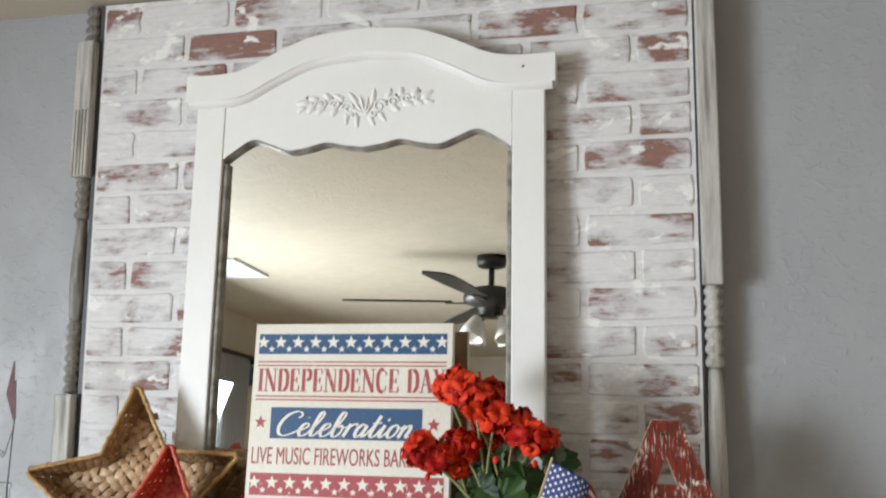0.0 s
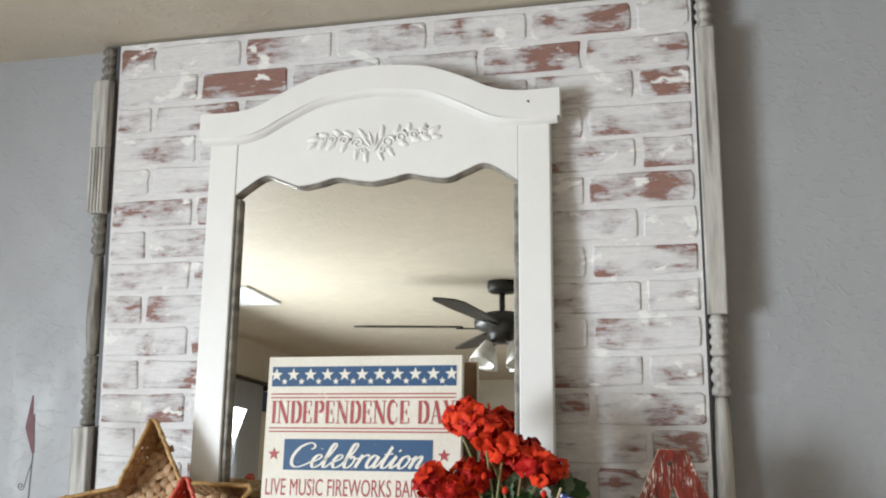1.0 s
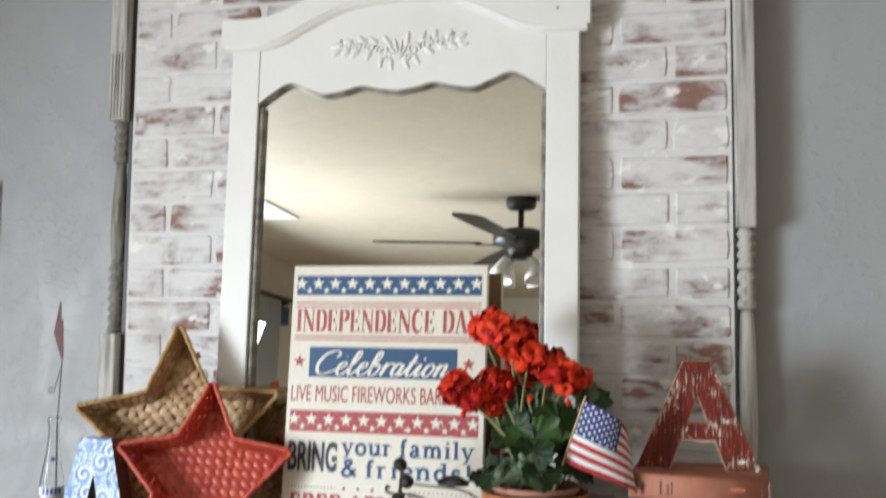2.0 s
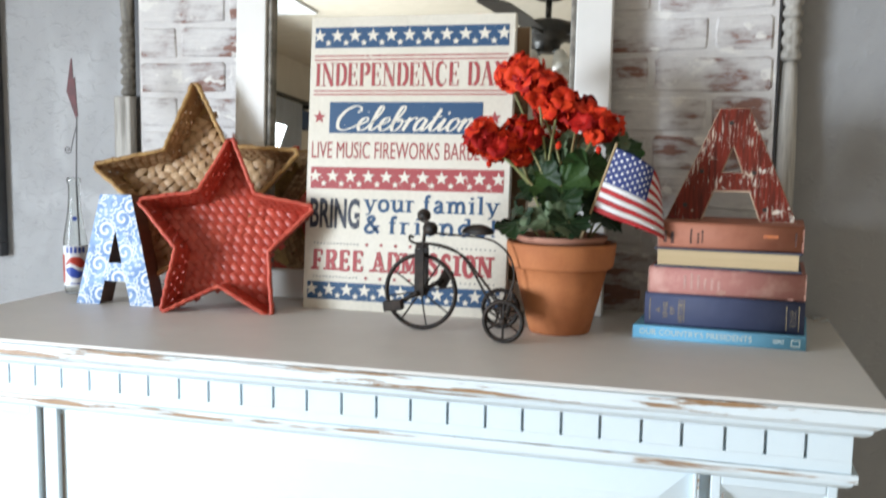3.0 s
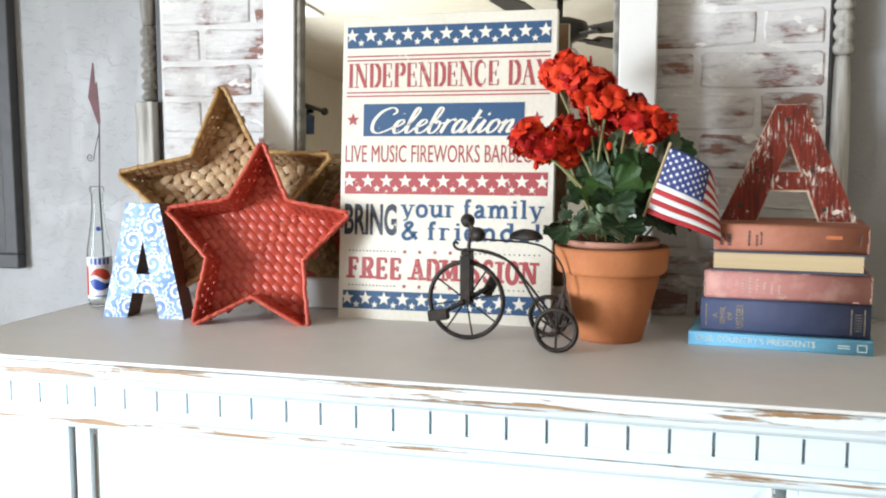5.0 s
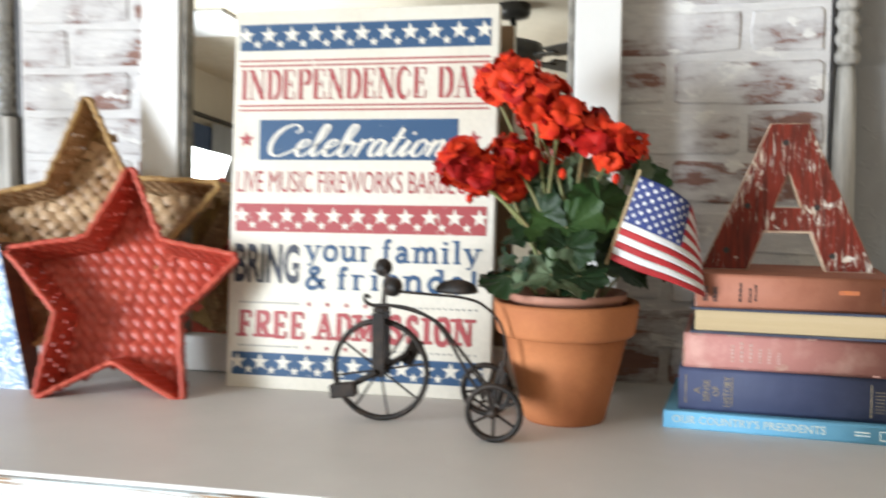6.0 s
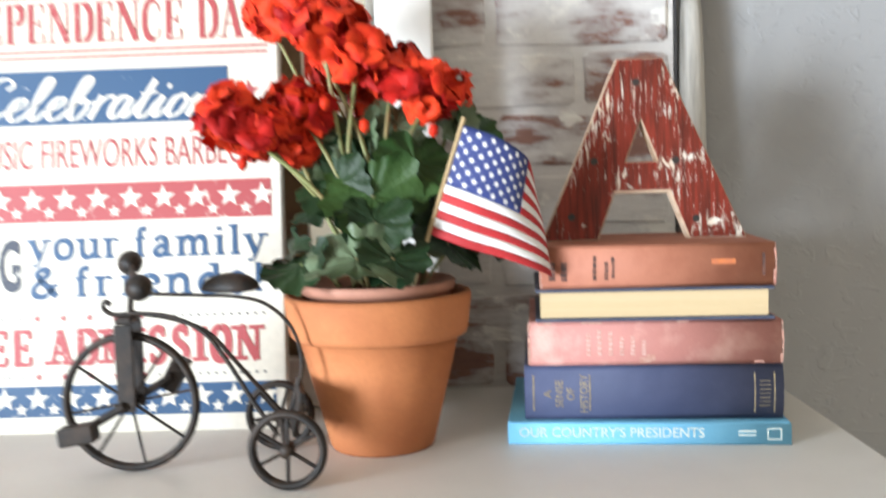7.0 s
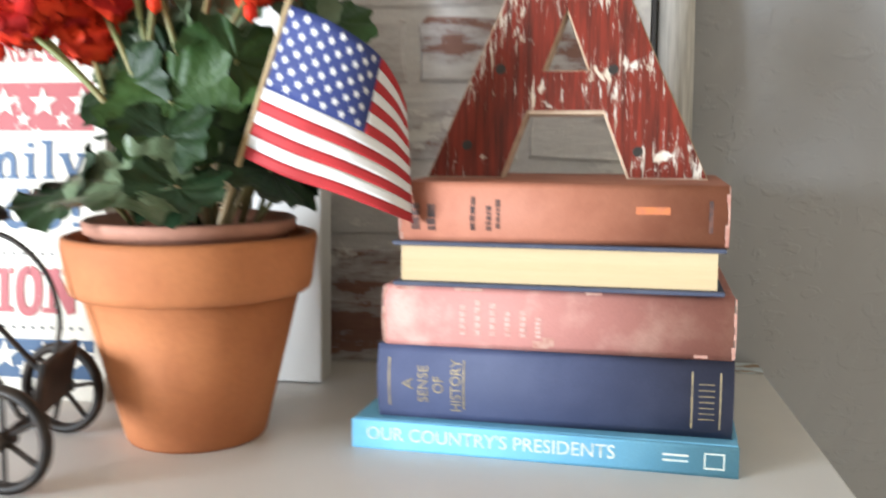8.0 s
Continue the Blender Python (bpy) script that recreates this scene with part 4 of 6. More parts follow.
def bar(ob, x0, x1, z0, z1, ink, name="stamped_bar"):
    """Stamped ink that follows the curve of the spine."""
    bm = bmesh.new()
    n = 6
    rows = []
    for k in range(n + 1):
        z = z0 + (z1 - z0) * k / n
        rows.append([bm.verts.new((x, spine_y(ob, z), z)) for x in (x0, x1)])
    for a, b in zip(rows, rows[1:]):
        bm.faces.new((a[0], a[1], b[1], b[0]))
    return part(name, bm, ink, ob)


stamp(b0, "OUR COUNTRY'S PRESIDENTS", -0.110, 0.0062, 0.158, 0.0090, PALE_INK)
for z in (0.0078, 0.0112):
    bar(b0, 0.076, 0.091, z, z + 0.0013, PALE_INK)
for q in ((0.100, 0.112, 0.0045, 0.0055), (0.100, 0.112, 0.0135, 0.0145), (0.100, 0.101, 0.0058, 0.0132), (0.111, 0.112, 0.0058, 0.0132)):
    bar(b0, *q, PALE_INK)
for body, x, z, w in (("A", -0.092, 0.0195, 0.008), ("SENSE", -0.082, 0.0115, 0.024), ("OF", -0.072, 0.018, 0.011), ("HISTORY", -0.0605, 0.0065, 0.034)):
    stamp(b1, body, x + 0.0048, z, w, 0.0068, GOLD, True)
for x in (-0.1035, -0.0545):
    bar(b1, x, x + 0.0012, 0.008, 0.040, GOLD)
for x in (0.086, 0.1025):
    bar(b1, x, x + 0.0010, 0.006, 0.041, GOLD)
for k in range(7):
    bar(b1, 0.0905, 0.0995, 0.012 + k * 0.0036, 0.0125 + k * 0.0036, GOLD)
for k, ln in enumerate((0.020, 0.024, 0.022, 0.017, 0.018, 0.014)):
    for j in range(5):
        bar(b2, -0.058 + k * 0.0095, -0.0545 + k * 0.0095, 0.009 + j * ln / 5, 0.009 + (j + 0.7) * ln / 5, GREY_INK)
WORN = mat("worn_cloth_edge", (0.48, 0.29, 0.23), (0.40, 0.18, 0.14), 0.75, scale=260, lo=0.42, hi=0.60)
wear = random.Random(5)
for side in (-1, 1):
    for k in range(9):
        e = wear.uniform(0.0004, 0.0028)
        x = side * 0.1088
        bar(b2, min(x, x - side * e), max(x, x - side * e), 0.001 + k * 0.0041, 0.0049 + k * 0.0041, WORN, "frayed_edge")
for x0, w, z0, h in ((-0.100, 0.012, 0.0362, 0.002), (-0.062, 0.018, 0.0366, 0.0017), (0.020, 0.010, 0.0368, 0.0015), (-0.012, 0.009, 0.002, 0.005), (-0.006, 0.007, 0.0035, 0.006), (0.085, 0.008, 0.001, 0.002)):
    bar(b2, x0, x0 + w, z0, z0 + h, WORN, "frayed_patch")
for x, wide, n in ((-0.0925, 0.0062, 3), (-0.082, 0.0058, 3), (-0.0545, 0.0034, 4), (-0.0445, 0.0036, 5), (-0.0385, 0.0030, 5)):
    z = 0.0065 + wear.uniform(0, 0.003)
    for j in range(n):
        tall = wear.uniform(0.0022, 0.0064) * (1.3 if n == 3 else 0.8)
        bar(b4, x + wear.uniform(0, 0.0008), x + wide, z, min(z + tall, 0.032), BLACK_INK)
        z += tall + 0.0007
        if z > 0.0300:
            break
bar(b4, 0.088, 0.0905, 0.009, 0.028, BLACK_INK)
ORANGE_MARK = mat("orange_mark", (0.50, 0.15, 0.05), (0.44, 0.14, 0.07), 0.6, scale=200)
bar(b4, 0.046, 0.066, 0.0195, 0.024, ORANGE_MARK, "spine_label")
for side in (-1, 1):
    for k in range(8):
        e = wear.uniform(0.0002, 0.0026)
        x = side * 0.0998
        bar(b4, min(x, x - side * e), max(x, x - side * e), 0.001 + k * 0.0044, 0.0054 + k * 0.0044, WORN, "frayed_edge")


# ---- star baskets ----
def inside(p, poly):
    hit = False
    for (x0, z0), (x1, z1) in zip(poly, poly[1:] + poly[:1]):
        if (z0 > p[1]) != (z1 > p[1]) and p[0] < (x1 - x0) * (p[1] - z0) / (z1 - z0) + x0:
            hit = not hit
    return hit


def pad(bm, centre, u, v, n, a, b, lift):
    """A small arched strip end of a weave: a long along u, b wide along v, raised along n."""
    rows = []
    for s in (-1, -0.4, 0.4, 1):
        hgt = lift * (1 - s * s) ** 0.5 if abs(s) < 1 else -0.0008
        rows.append([bm.verts.new(centre + u * (s * a) + v * (t * b) + n * (hgt * (1.0 if abs(t) < 0.9 else 0.75))) for t in (-1, 0, 1)])
    for p, q in zip(rows, rows[1:]):
        for k in range(2):
            bm.faces.new((p[k], p[k + 1], q[k + 1], q[k]))


def splint(bm, centre, u, v, n, a, b, lift):
    """A flat woven strip that rises along its length and dives under the next one; its edges are a little rounded."""
    rows = []
    for s, hgt in ((-1, -0.3), (-0.86, 0.35), (0.0, 0.7), (0.84, 1.0), (1, 0.1)):
        rows.append([bm.verts.new(centre + u * (s * a) + v * (t * b) + n * (hgt * lift * q)) for t, q in ((-1, 0.4), (-0.7, 1.0), (0.7, 1.0), (1, 0.4))])
    for p, q in zip(rows, rows[1:]):
        for k in range(3):
            bm.faces.new((p[k], p[k + 1], q[k + 1], q[k]))


def star_basket(m, label, r, depth, inner, stretch, turn, material, rim_material, cell, lift, jitter, seed, long=0.67, cord=0.0058, bond=False):
    """An open star-shaped tray: woven floor, woven sides, rolled rim. The mouth faces -y."""
    rnd = random.Random(seed)
    ob = thing("star_basket", m, label, "basket", "star baskets")

    def blunt(pts, cut):
        """The star with its five tips cut off short."""
        out = []
        for k, p in enumerate(pts):
            if math.hypot(*p) < 0.8 * max(math.hypot(*q) for q in pts):
                out.append(p)
                continue
            for q in (pts[k - 1], pts[(k + 1) % len(pts)]):
                out.append((p[0] + (q[0] - p[0]) * cut, p[1] + (q[1] - p[1]) * cut))
        return [(x, z * stretch) for x, z in out]

    rim = blunt(star_outline(0, 0, r * 1.03, inner / 1.03, turn), 0.075)
    base = blunt(star_outline(0, 0, r * 0.88, inner * 1.0, turn), 0.09)
    count = len(rim)
    # floor
    bm = bmesh.new()
    prism(bm, base, depth - 0.002, depth + 0.001)
    part("tray_floor", bm, rim_material, ob)
    bm = bmesh.new()
    d1, d2 = Vector((math.cos(0.72), 0, math.sin(0.72))), Vector((-math.sin(0.72), 0, math.cos(0.72)))
    cnt = int(r / cell) + 2
    for i in range(-cnt, cnt + 1) if bond else ():
        # long flat splints in running bond, each end tucked under the next, with one open seam across the middle
        for j in range(-cnt, cnt + 1):
            c = d2 * ((j + (0.5 if i % 2 else 0.0)) * cell * 2.0) + d1 * (i * cell)
            if not inside((c.x, c.z), [(x * 0.98, z * 0.98) for x, z in base]):
                continue
            tilt = rnd.uniform(-0.06, 0.06)
            u, v = d2 * math.cos(tilt) + d1 * math.sin(tilt), d1 * math.cos(tilt) - d2 * math.sin(tilt)
            seam = abs(c.x * d2.x + c.z * d2.z) < cell * 0.6
            splint(bm, c + Vector((0, depth - 0.003, 0)), u, v, Vector((0, -1, 0)), cell * (0.58 if seam else 1.02), cell * rnd.uniform(0.46, 0.50), lift * rnd.uniform(0.75, 1.2))
    for i in range(-cnt, cnt + 1) if not bond else ():
        for j in range(-cnt, cnt + 1):
            c = d1 * (i * cell) + d2 * (j * cell)
            if not inside((c.x, c.z), [(x * 0.97, z * 0.97) for x, z in base]):
                continue
            u, v = (d1, d2) if (i + j) % 2 else (d2, d1)
            if jitter:
                a = rnd.uniform(-jitter, jitter)
                u, v = u * math.cos(a) + v * math.sin(a), v * math.cos(a) - u * math.sin(a)
            pad(bm, c + Vector((0, depth - 0.003, 0)), u, v, Vector((0, -1, 0)), cell * long * rnd.uniform(0.93, 1.07), cell * (0.46 if long < 0.8 else 0.40), lift * rnd.uniform(0.8, 1.3))
    tagged(part("woven_floor", bm, material, ob, smooth=True), kind="stuff")
    # sides
    weave = bmesh.new()
    for k in range(count):
        (x0, z0), (x1, z1) = rim[k], rim[(k + 1) % count]
        (a0, c0), (a1, c1) = base[k], base[(k + 1) % count]
        p = [Vector((x0, 0, z0)), Vector((x1, 0, z1)), Vector((a1, depth, c1)), Vector((a0, depth, c0))]
        n = (p[1] - p[0]).cross(p[3] - p[0]).normalized()
        t = 0.0011
        length = (p[1] - p[0]).length
        u = (p[1] - p[0]).normalized()
        v = n.cross(u)

        def on_side(f, w):
            return (p[0] * (1 - f) + p[1] * f) * (1 - w) + (p[3] * (1 - f) + p[2] * f) * w

        # sheet with rows of open slots between the strips
        bm = bmesh.new()
        cols = max(6, round(length / 0.0052))
        cuts = (0.0, 0.20, 0.27, 0.46, 0.53, 0.73, 0.80, 1.0)
        grid = [[bm.verts.new(on_side(i / cols, w)) for i in range(cols + 1)] for w in cuts]
        for a in range(len(cuts) - 1):
            for i in range(cols):
                slot = a % 2 == 1 and (i + a) % 4 == 0 and rnd.random() < 0.8 and 0 < i < cols - 1
                if not slot:
                    bm.faces.new((grid[a][i], grid[a][i + 1], grid[a + 1][i + 1], grid[a + 1][i]))
        side = part("side", bm, material, ob)
        sol = side.modifiers.new("thickness", "SOLIDIFY")
        sol.thickness, sol.offset = 2 * t, 0
        cols = max(3, round(length / 0.0155))
        for i in range(cols):
            for w in (0.10, 0.365, 0.63, 0.90):
                f = (i + (0.5 if w in (0.10, 0.63) else 0.95)) / cols
                if f > 0.97:
                    continue
                for way in (-1, 1):
                    pad(weave, on_side(f, w) + n * (way * t), u, v, n * way, 0.0078, 0.0046, 0.0019)
    tagged(part("woven_side", weave, material, ob), kind="stuff")
    # rolled rim with a wrapped look
    bm = bmesh.new()
    pts = []
    for k in range(count):
        (x0, z0), (x1, z1) = rim[k], rim[(k + 1) % count]
        steps = max(2, round(math.hypot(x1 - x0, z1 - z0) / 0.0075))
        for i in range(steps):
            s = i / steps
            pts.append((x0 + (x1 - x0) * s + rnd.uniform(-1, 1) * 0.0009, 0.0022 * ((i % 2) - 0.5), z0 + (z1 - z0) * s + rnd.uniform(-1, 1) * 0.0009))
    pts.append(pts[0])
    tube(bm, pts, cord, 8)
    # short turns of cord wrapped over the rim
    for a, b in zip(pts[::2], pts[1::2]):
        c, d = Vector(a), (Vector(b) - Vector(a)).normalized()
        side = Vector((0, 1, 0)).cross(d)
        slant = d * 0.35
        tube(bm, [tuple(c + (side * math.cos(h) + Vector((0, 1, 0)) * math.sin(h)) * cord * 0.92 + slant * (cord * math.sin(h))) for h in (0.3, 0.0, -0.8, -1.57, -2.3, -3.1, -3.4)], cord * rnd.uniform(0.2, 0.32), 5)
    part("rim", bm, rim_material, ob, smooth=True)
    return ob


def island_weave(name, light, dark, rough, fine):
    """Woven strips, each a shade of its own, with a fibrous grain."""
    m, n, l, b = nodes_of(name)
    geo = n.new("ShaderNodeNewGeometry")
    col = mix(n, l, geo.outputs["Random Per Island"], light, dark)
    grain = noise_node(n, l, fine, 4, 0.6, (1, 1, 2.5))
    col = mix(n, l, ramp(n, l, grain, 0.4, 0.7, (0, 0, 0, 1), (0.5, 0.5, 0.5, 1)), col, tuple(c * 0.55 for c in dark))
    l.new(col, b.inputs["Base Color"])
    b.inputs["Roughness"].default_value = rough
    bump(n, l, b, grain, 0.4, 0.0008)
    return m


RED_WEAVE = island_weave("red_painted_weave", (0.60, 0.098, 0.058), (0.46, 0.060, 0.038), 0.36, 300)
RED_RIM = mat("red_rim_cord", (0.52, 0.072, 0.045), (0.58, 0.11, 0.065), 0.5, scale=90, fine=400, relief=0.4)
STRAW = island_weave("dried_straw_weave", (0.64, 0.44, 0.25), (0.30, 0.16, 0.065), 0.5, 220)
STRAW_RIM = mat("straw_rim_cord", (0.50, 0.31, 0.115), (0.30, 0.165, 0.06), 0.55, scale=60, fine=300, relief=0.4)

star_basket(pose(-0.196, -0.155, 1.4905, -13, 0, 10), "tan woven straw star-shaped basket behind a red one", 0.192, 0.05, 0.50, 1.03, radians(-4.5), STRAW, STRAW_RIM, 0.0160, 0.0075, 1.5, 2, 0.98, 0.0040)
star_basket(pose(-0.111, -0.217, 1.4275, -15, 0, 13), "red painted woven star-shaped basket leaning back", 0.154, 0.055, 0.53, 1.06, radians(1.5), RED_WEAVE, RED_RIM, 0.0118, 0.0026, 0.10, 3, cord=0.0036, bond=True)


# ---- wooden letters ----
def letter_mesh(w_bot, w_top, h, leg, apex, bar0, bar1, y0, y1):
    """The capital letter A, standing in x and z, open in its eye and between its feet."""
    hb, ht = w_bot / 2, w_top / 2
    bm = bmesh.new()

    def inner_x(z):
        return (hb - leg) * (apex - z) / apex

    half = [(-hb, 0), (-ht, h), (0, h), (0, apex), (-inner_x(bar1), bar1), (0, bar1), (0, bar0), (-inner_x(bar0), bar0), (-hb + leg, 0)]
    prism(bm, half, y0, y1, skip=(2, 5))
    prism(bm, [(-x, z) for x, z in half][::-1], y0, y1, skip=(2, 5))
    bmesh.ops.remove_doubles(bm, verts=bm.verts, dist=1e-6)
    return bm


def paisley():
    """Blue paper printed with white paisley curls: spirals ringed with dots, and small blossoms between them."""
    m, n, l, b = nodes_of("blue_paisley_paper")

    def op(kind, a, b_=0.0, c=0.0):
        k = n.new("ShaderNodeMath")
        k.operation = kind
        for sock, v in zip(k.inputs, (a, b_, c)):
            if isinstance(v, (int, float)):
                sock.default_value = v
            else:
                l.new(v, sock)
        return k.outputs[0]

    tc = n.new("ShaderNodeTexCoord")
    part_xyz = n.new("ShaderNodeSeparateXYZ")
    l.new(tc.outputs["Object"], part_xyz.inputs[0])
    flat_xz = n.new("ShaderNodeCombineXYZ")
    l.new(part_xyz.outputs["X"], flat_xz.inputs[0])
    l.new(part_xyz.outputs["Z"], flat_xz.inputs[1])
    white = None
    for scale, turns, petals in ((25.0, 21.0, 11.0), (95.0, 0.0, 5.0)):
        v = n.new("ShaderNodeTexVoronoi")
        v.voronoi_dimensions = "2D"
        v.inputs["Scale"].default_value, v.inputs["Randomness"].default_value = scale, 0.8
        l.new(flat_xz.outputs[0], v.inputs["Vector"])
        mul = n.new("ShaderNodeVectorMath")
        mul.operation = "SCALE"
        l.new(flat_xz.outputs[0], mul.inputs[0])
        mul.inputs["Scale"].default_value = scale
        here = n.new("ShaderNodeVectorMath")
        here.operation = "SCALE"
        l.new(v.outputs["Position"], here.inputs[0])
        here.inputs["Scale"].default_value = scale
        d = n.new("ShaderNodeVectorMath")
        d.operation = "SUBTRACT"
        l.new(mul.outputs[0], d.inputs[0])
        l.new(here.outputs[0], d.inputs[1])
        xyz = n.new("ShaderNodeSeparateXYZ")
        l.new(d.outputs[0], xyz.inputs[0])
        angle = op("ARCTAN2", xyz.outputs["Y"], xyz.outputs["X"])
        r = v.outputs["Distance"]
        if turns:
            spiral = ramp(n, l, op("MULTIPLY_ADD", op("SINE", op("MULTIPLY_ADD", r, turns, angle)), 0.5, 0.5), 0.60, 0.78)
            core = op("MULTIPLY", spiral, op("LESS_THAN", r, 0.40))
            scallop = op("MULTIPLY_ADD", op("COSINE", op("MULTIPLY", angle, petals)), 0.035, 0.47)
            ring = op("LESS_THAN", op("ABSOLUTE", op("SUBTRACT", r, scallop)), 0.032)
            white = op("MAXIMUM", core, ring)
            outside = op("GREATER_THAN", r, 0.54)
        else:
            petal = op("MULTIPLY_ADD", op("COSINE", op("MULTIPLY", angle, petals)), 0.12, 0.26)
            bloom = op("MULTIPLY", op("LESS_THAN", r, petal), op("GREATER_THAN", r, 0.08))
            white = op("MAXIMUM", white, op("MULTIPLY", bloom, outside))
    ground = mix(n, l, ramp(n, l, noise_node(n, l, 30, 3), 0.42, 0.58), (0.085, 0.19, 0.42), (0.20, 0.34, 0.58))
    l.new(mix(n, l, white, ground, (0.68, 0.74, 0.80)), b.inputs["Base Color"])
    b.inputs["Roughness"].default_value = 0.5
    return m


def chipped_red():
    """Dark red paint scraped down to cream in streaks and flakes that gather in places."""
    m, n, l, b = nodes_of("chipped_red_paint")
    streak = noise_node(n, l, 75, 9, 0.80, (3.4, 1, 0.42), distort=0.2)
    blob = noise_node(n, l, 51, 7, 0.70, (1, 1, 0.75), distort=0.5)
    where = ramp(n, l, noise_node(n, l, 17, 3, 0.5), 0.36, 0.68)
    red = mix(n, l, ramp(n, l, noise_node(n, l, 55, 4, 0.6, (4, 1, 0.3)), 0.38, 0.66), (0.20, 0.028, 0.016), (0.075, 0.016, 0.010))
    pale = mix(n, l, ramp(n, l, noise_node(n, l, 80, 3), 0.3, 0.7), (0.74, 0.69, 0.61), (0.50, 0.37, 0.26))

    def lifted(src, amount):
        k = n.new("ShaderNodeMath")
        k.operation = "MULTIPLY_ADD"
        l.new(where, k.inputs[0])
        k.inputs[1].default_value = amount
        l.new(src, k.inputs[2])
        return k.outputs[0]

    m1 = ramp(n, l, lifted(streak, 0.15), 0.640, 0.672)
    m2 = ramp(n, l, lifted(blob, 0.14), 0.682, 0.70)
    both = n.new("ShaderNodeMath")
    both.operation = "MAXIMUM"
    l.new(m1, both.inputs[0])
    l.new(m2, both.inputs[1])
    l.new(mix(n, l, both.outputs[0], red, pale), b.inputs["Base Color"])
    b.inputs["Roughness"].default_value, b.inputs["IOR"].default_value = 0.5, 1.3
    inv = n.new("ShaderNodeInvert")
    l.new(both.outputs[0], inv.inputs[1])
    bump(n, l, b, inv.outputs[0], 0.7, 0.0014)
    return m


PAISLEY, CHIPPED_RED = paisley(), chipped_red()
RAW_EDGE = mat("pale_raw_wood_edge", (0.60, 0.46, 0.33), (0.42, 0.28, 0.18), 0.65, scale=30, stretch=(1, 1, 4))

blue_a = thing("letter_block", pose(-0.306, -0.236, H, -3, 0, 3), "wooden letter A covered in blue and white paisley paper", "letter")
part("block", letter_mesh(0.146, 0.058, 0.188, 0.044, 0.128, 0.041, 0.072, 0.0, 0.038), DARK_WOOD, blue_a, "dark brown wooden sides")
part("paper_face", letter_mesh(0.146, 0.058, 0.188, 0.044, 0.128, 0.041, 0.072, -0.0012, -0.0002), PAISLEY, blue_a, "blue paisley paper")

red_a = thing("letter_block", pose(0.694, -0.158, H + 0.1722, -4, 0, -2), "red distressed wooden letter A standing on the books", "letter")
part("block", letter_mesh(0.187, 0.042, 0.167, 0.052, 0.110, 0.043, 0.072, 0.0, 0.02), RAW_EDGE, red_a, "pale raw wood edges")
part("painted_face", letter_mesh(0.1845, 0.0405, 0.1655, 0.0495, 0.1125, 0.0445, 0.0705, -0.0014, -0.0002), CHIPPED_RED, red_a, "chipped red paint", m=pose(0, 0, 0.0008))
for x, z in ((-0.044, 0.073), (0.031, 0.072), (-0.066, 0.022), (0.048, 0.018), (-0.004, 0.145)):
    part("nail_hole", lathe(bmesh.new(), [(0.0036, 0.0), (0.0034, -0.0003), (0.0, -0.0003)], 12, (x, -0.0013, z), "y"), BLACK, red_a, "dark nail hole")


# ---- bottle with a pennant ----
LABEL_WHITE = mat("white_label", (0.75, 0.76, 0.78), None, 0.4)
LABEL_RED = mat("red_label", (0.50, 0.05, 0.03), None, 0.4)
LABEL_BLUE = mat("blue_label", (0.03, 0.07, 0.36), None, 0.4)
DARK_RED_METAL = mat("dark_red_metal", (0.105, 0.020, 0.024), (0.065, 0.015, 0.018), 0.6, 0.0, scale=80)
WIRE = mat("dark_wire", (0.05, 0.045, 0.045), None, 0.45, 0.6)


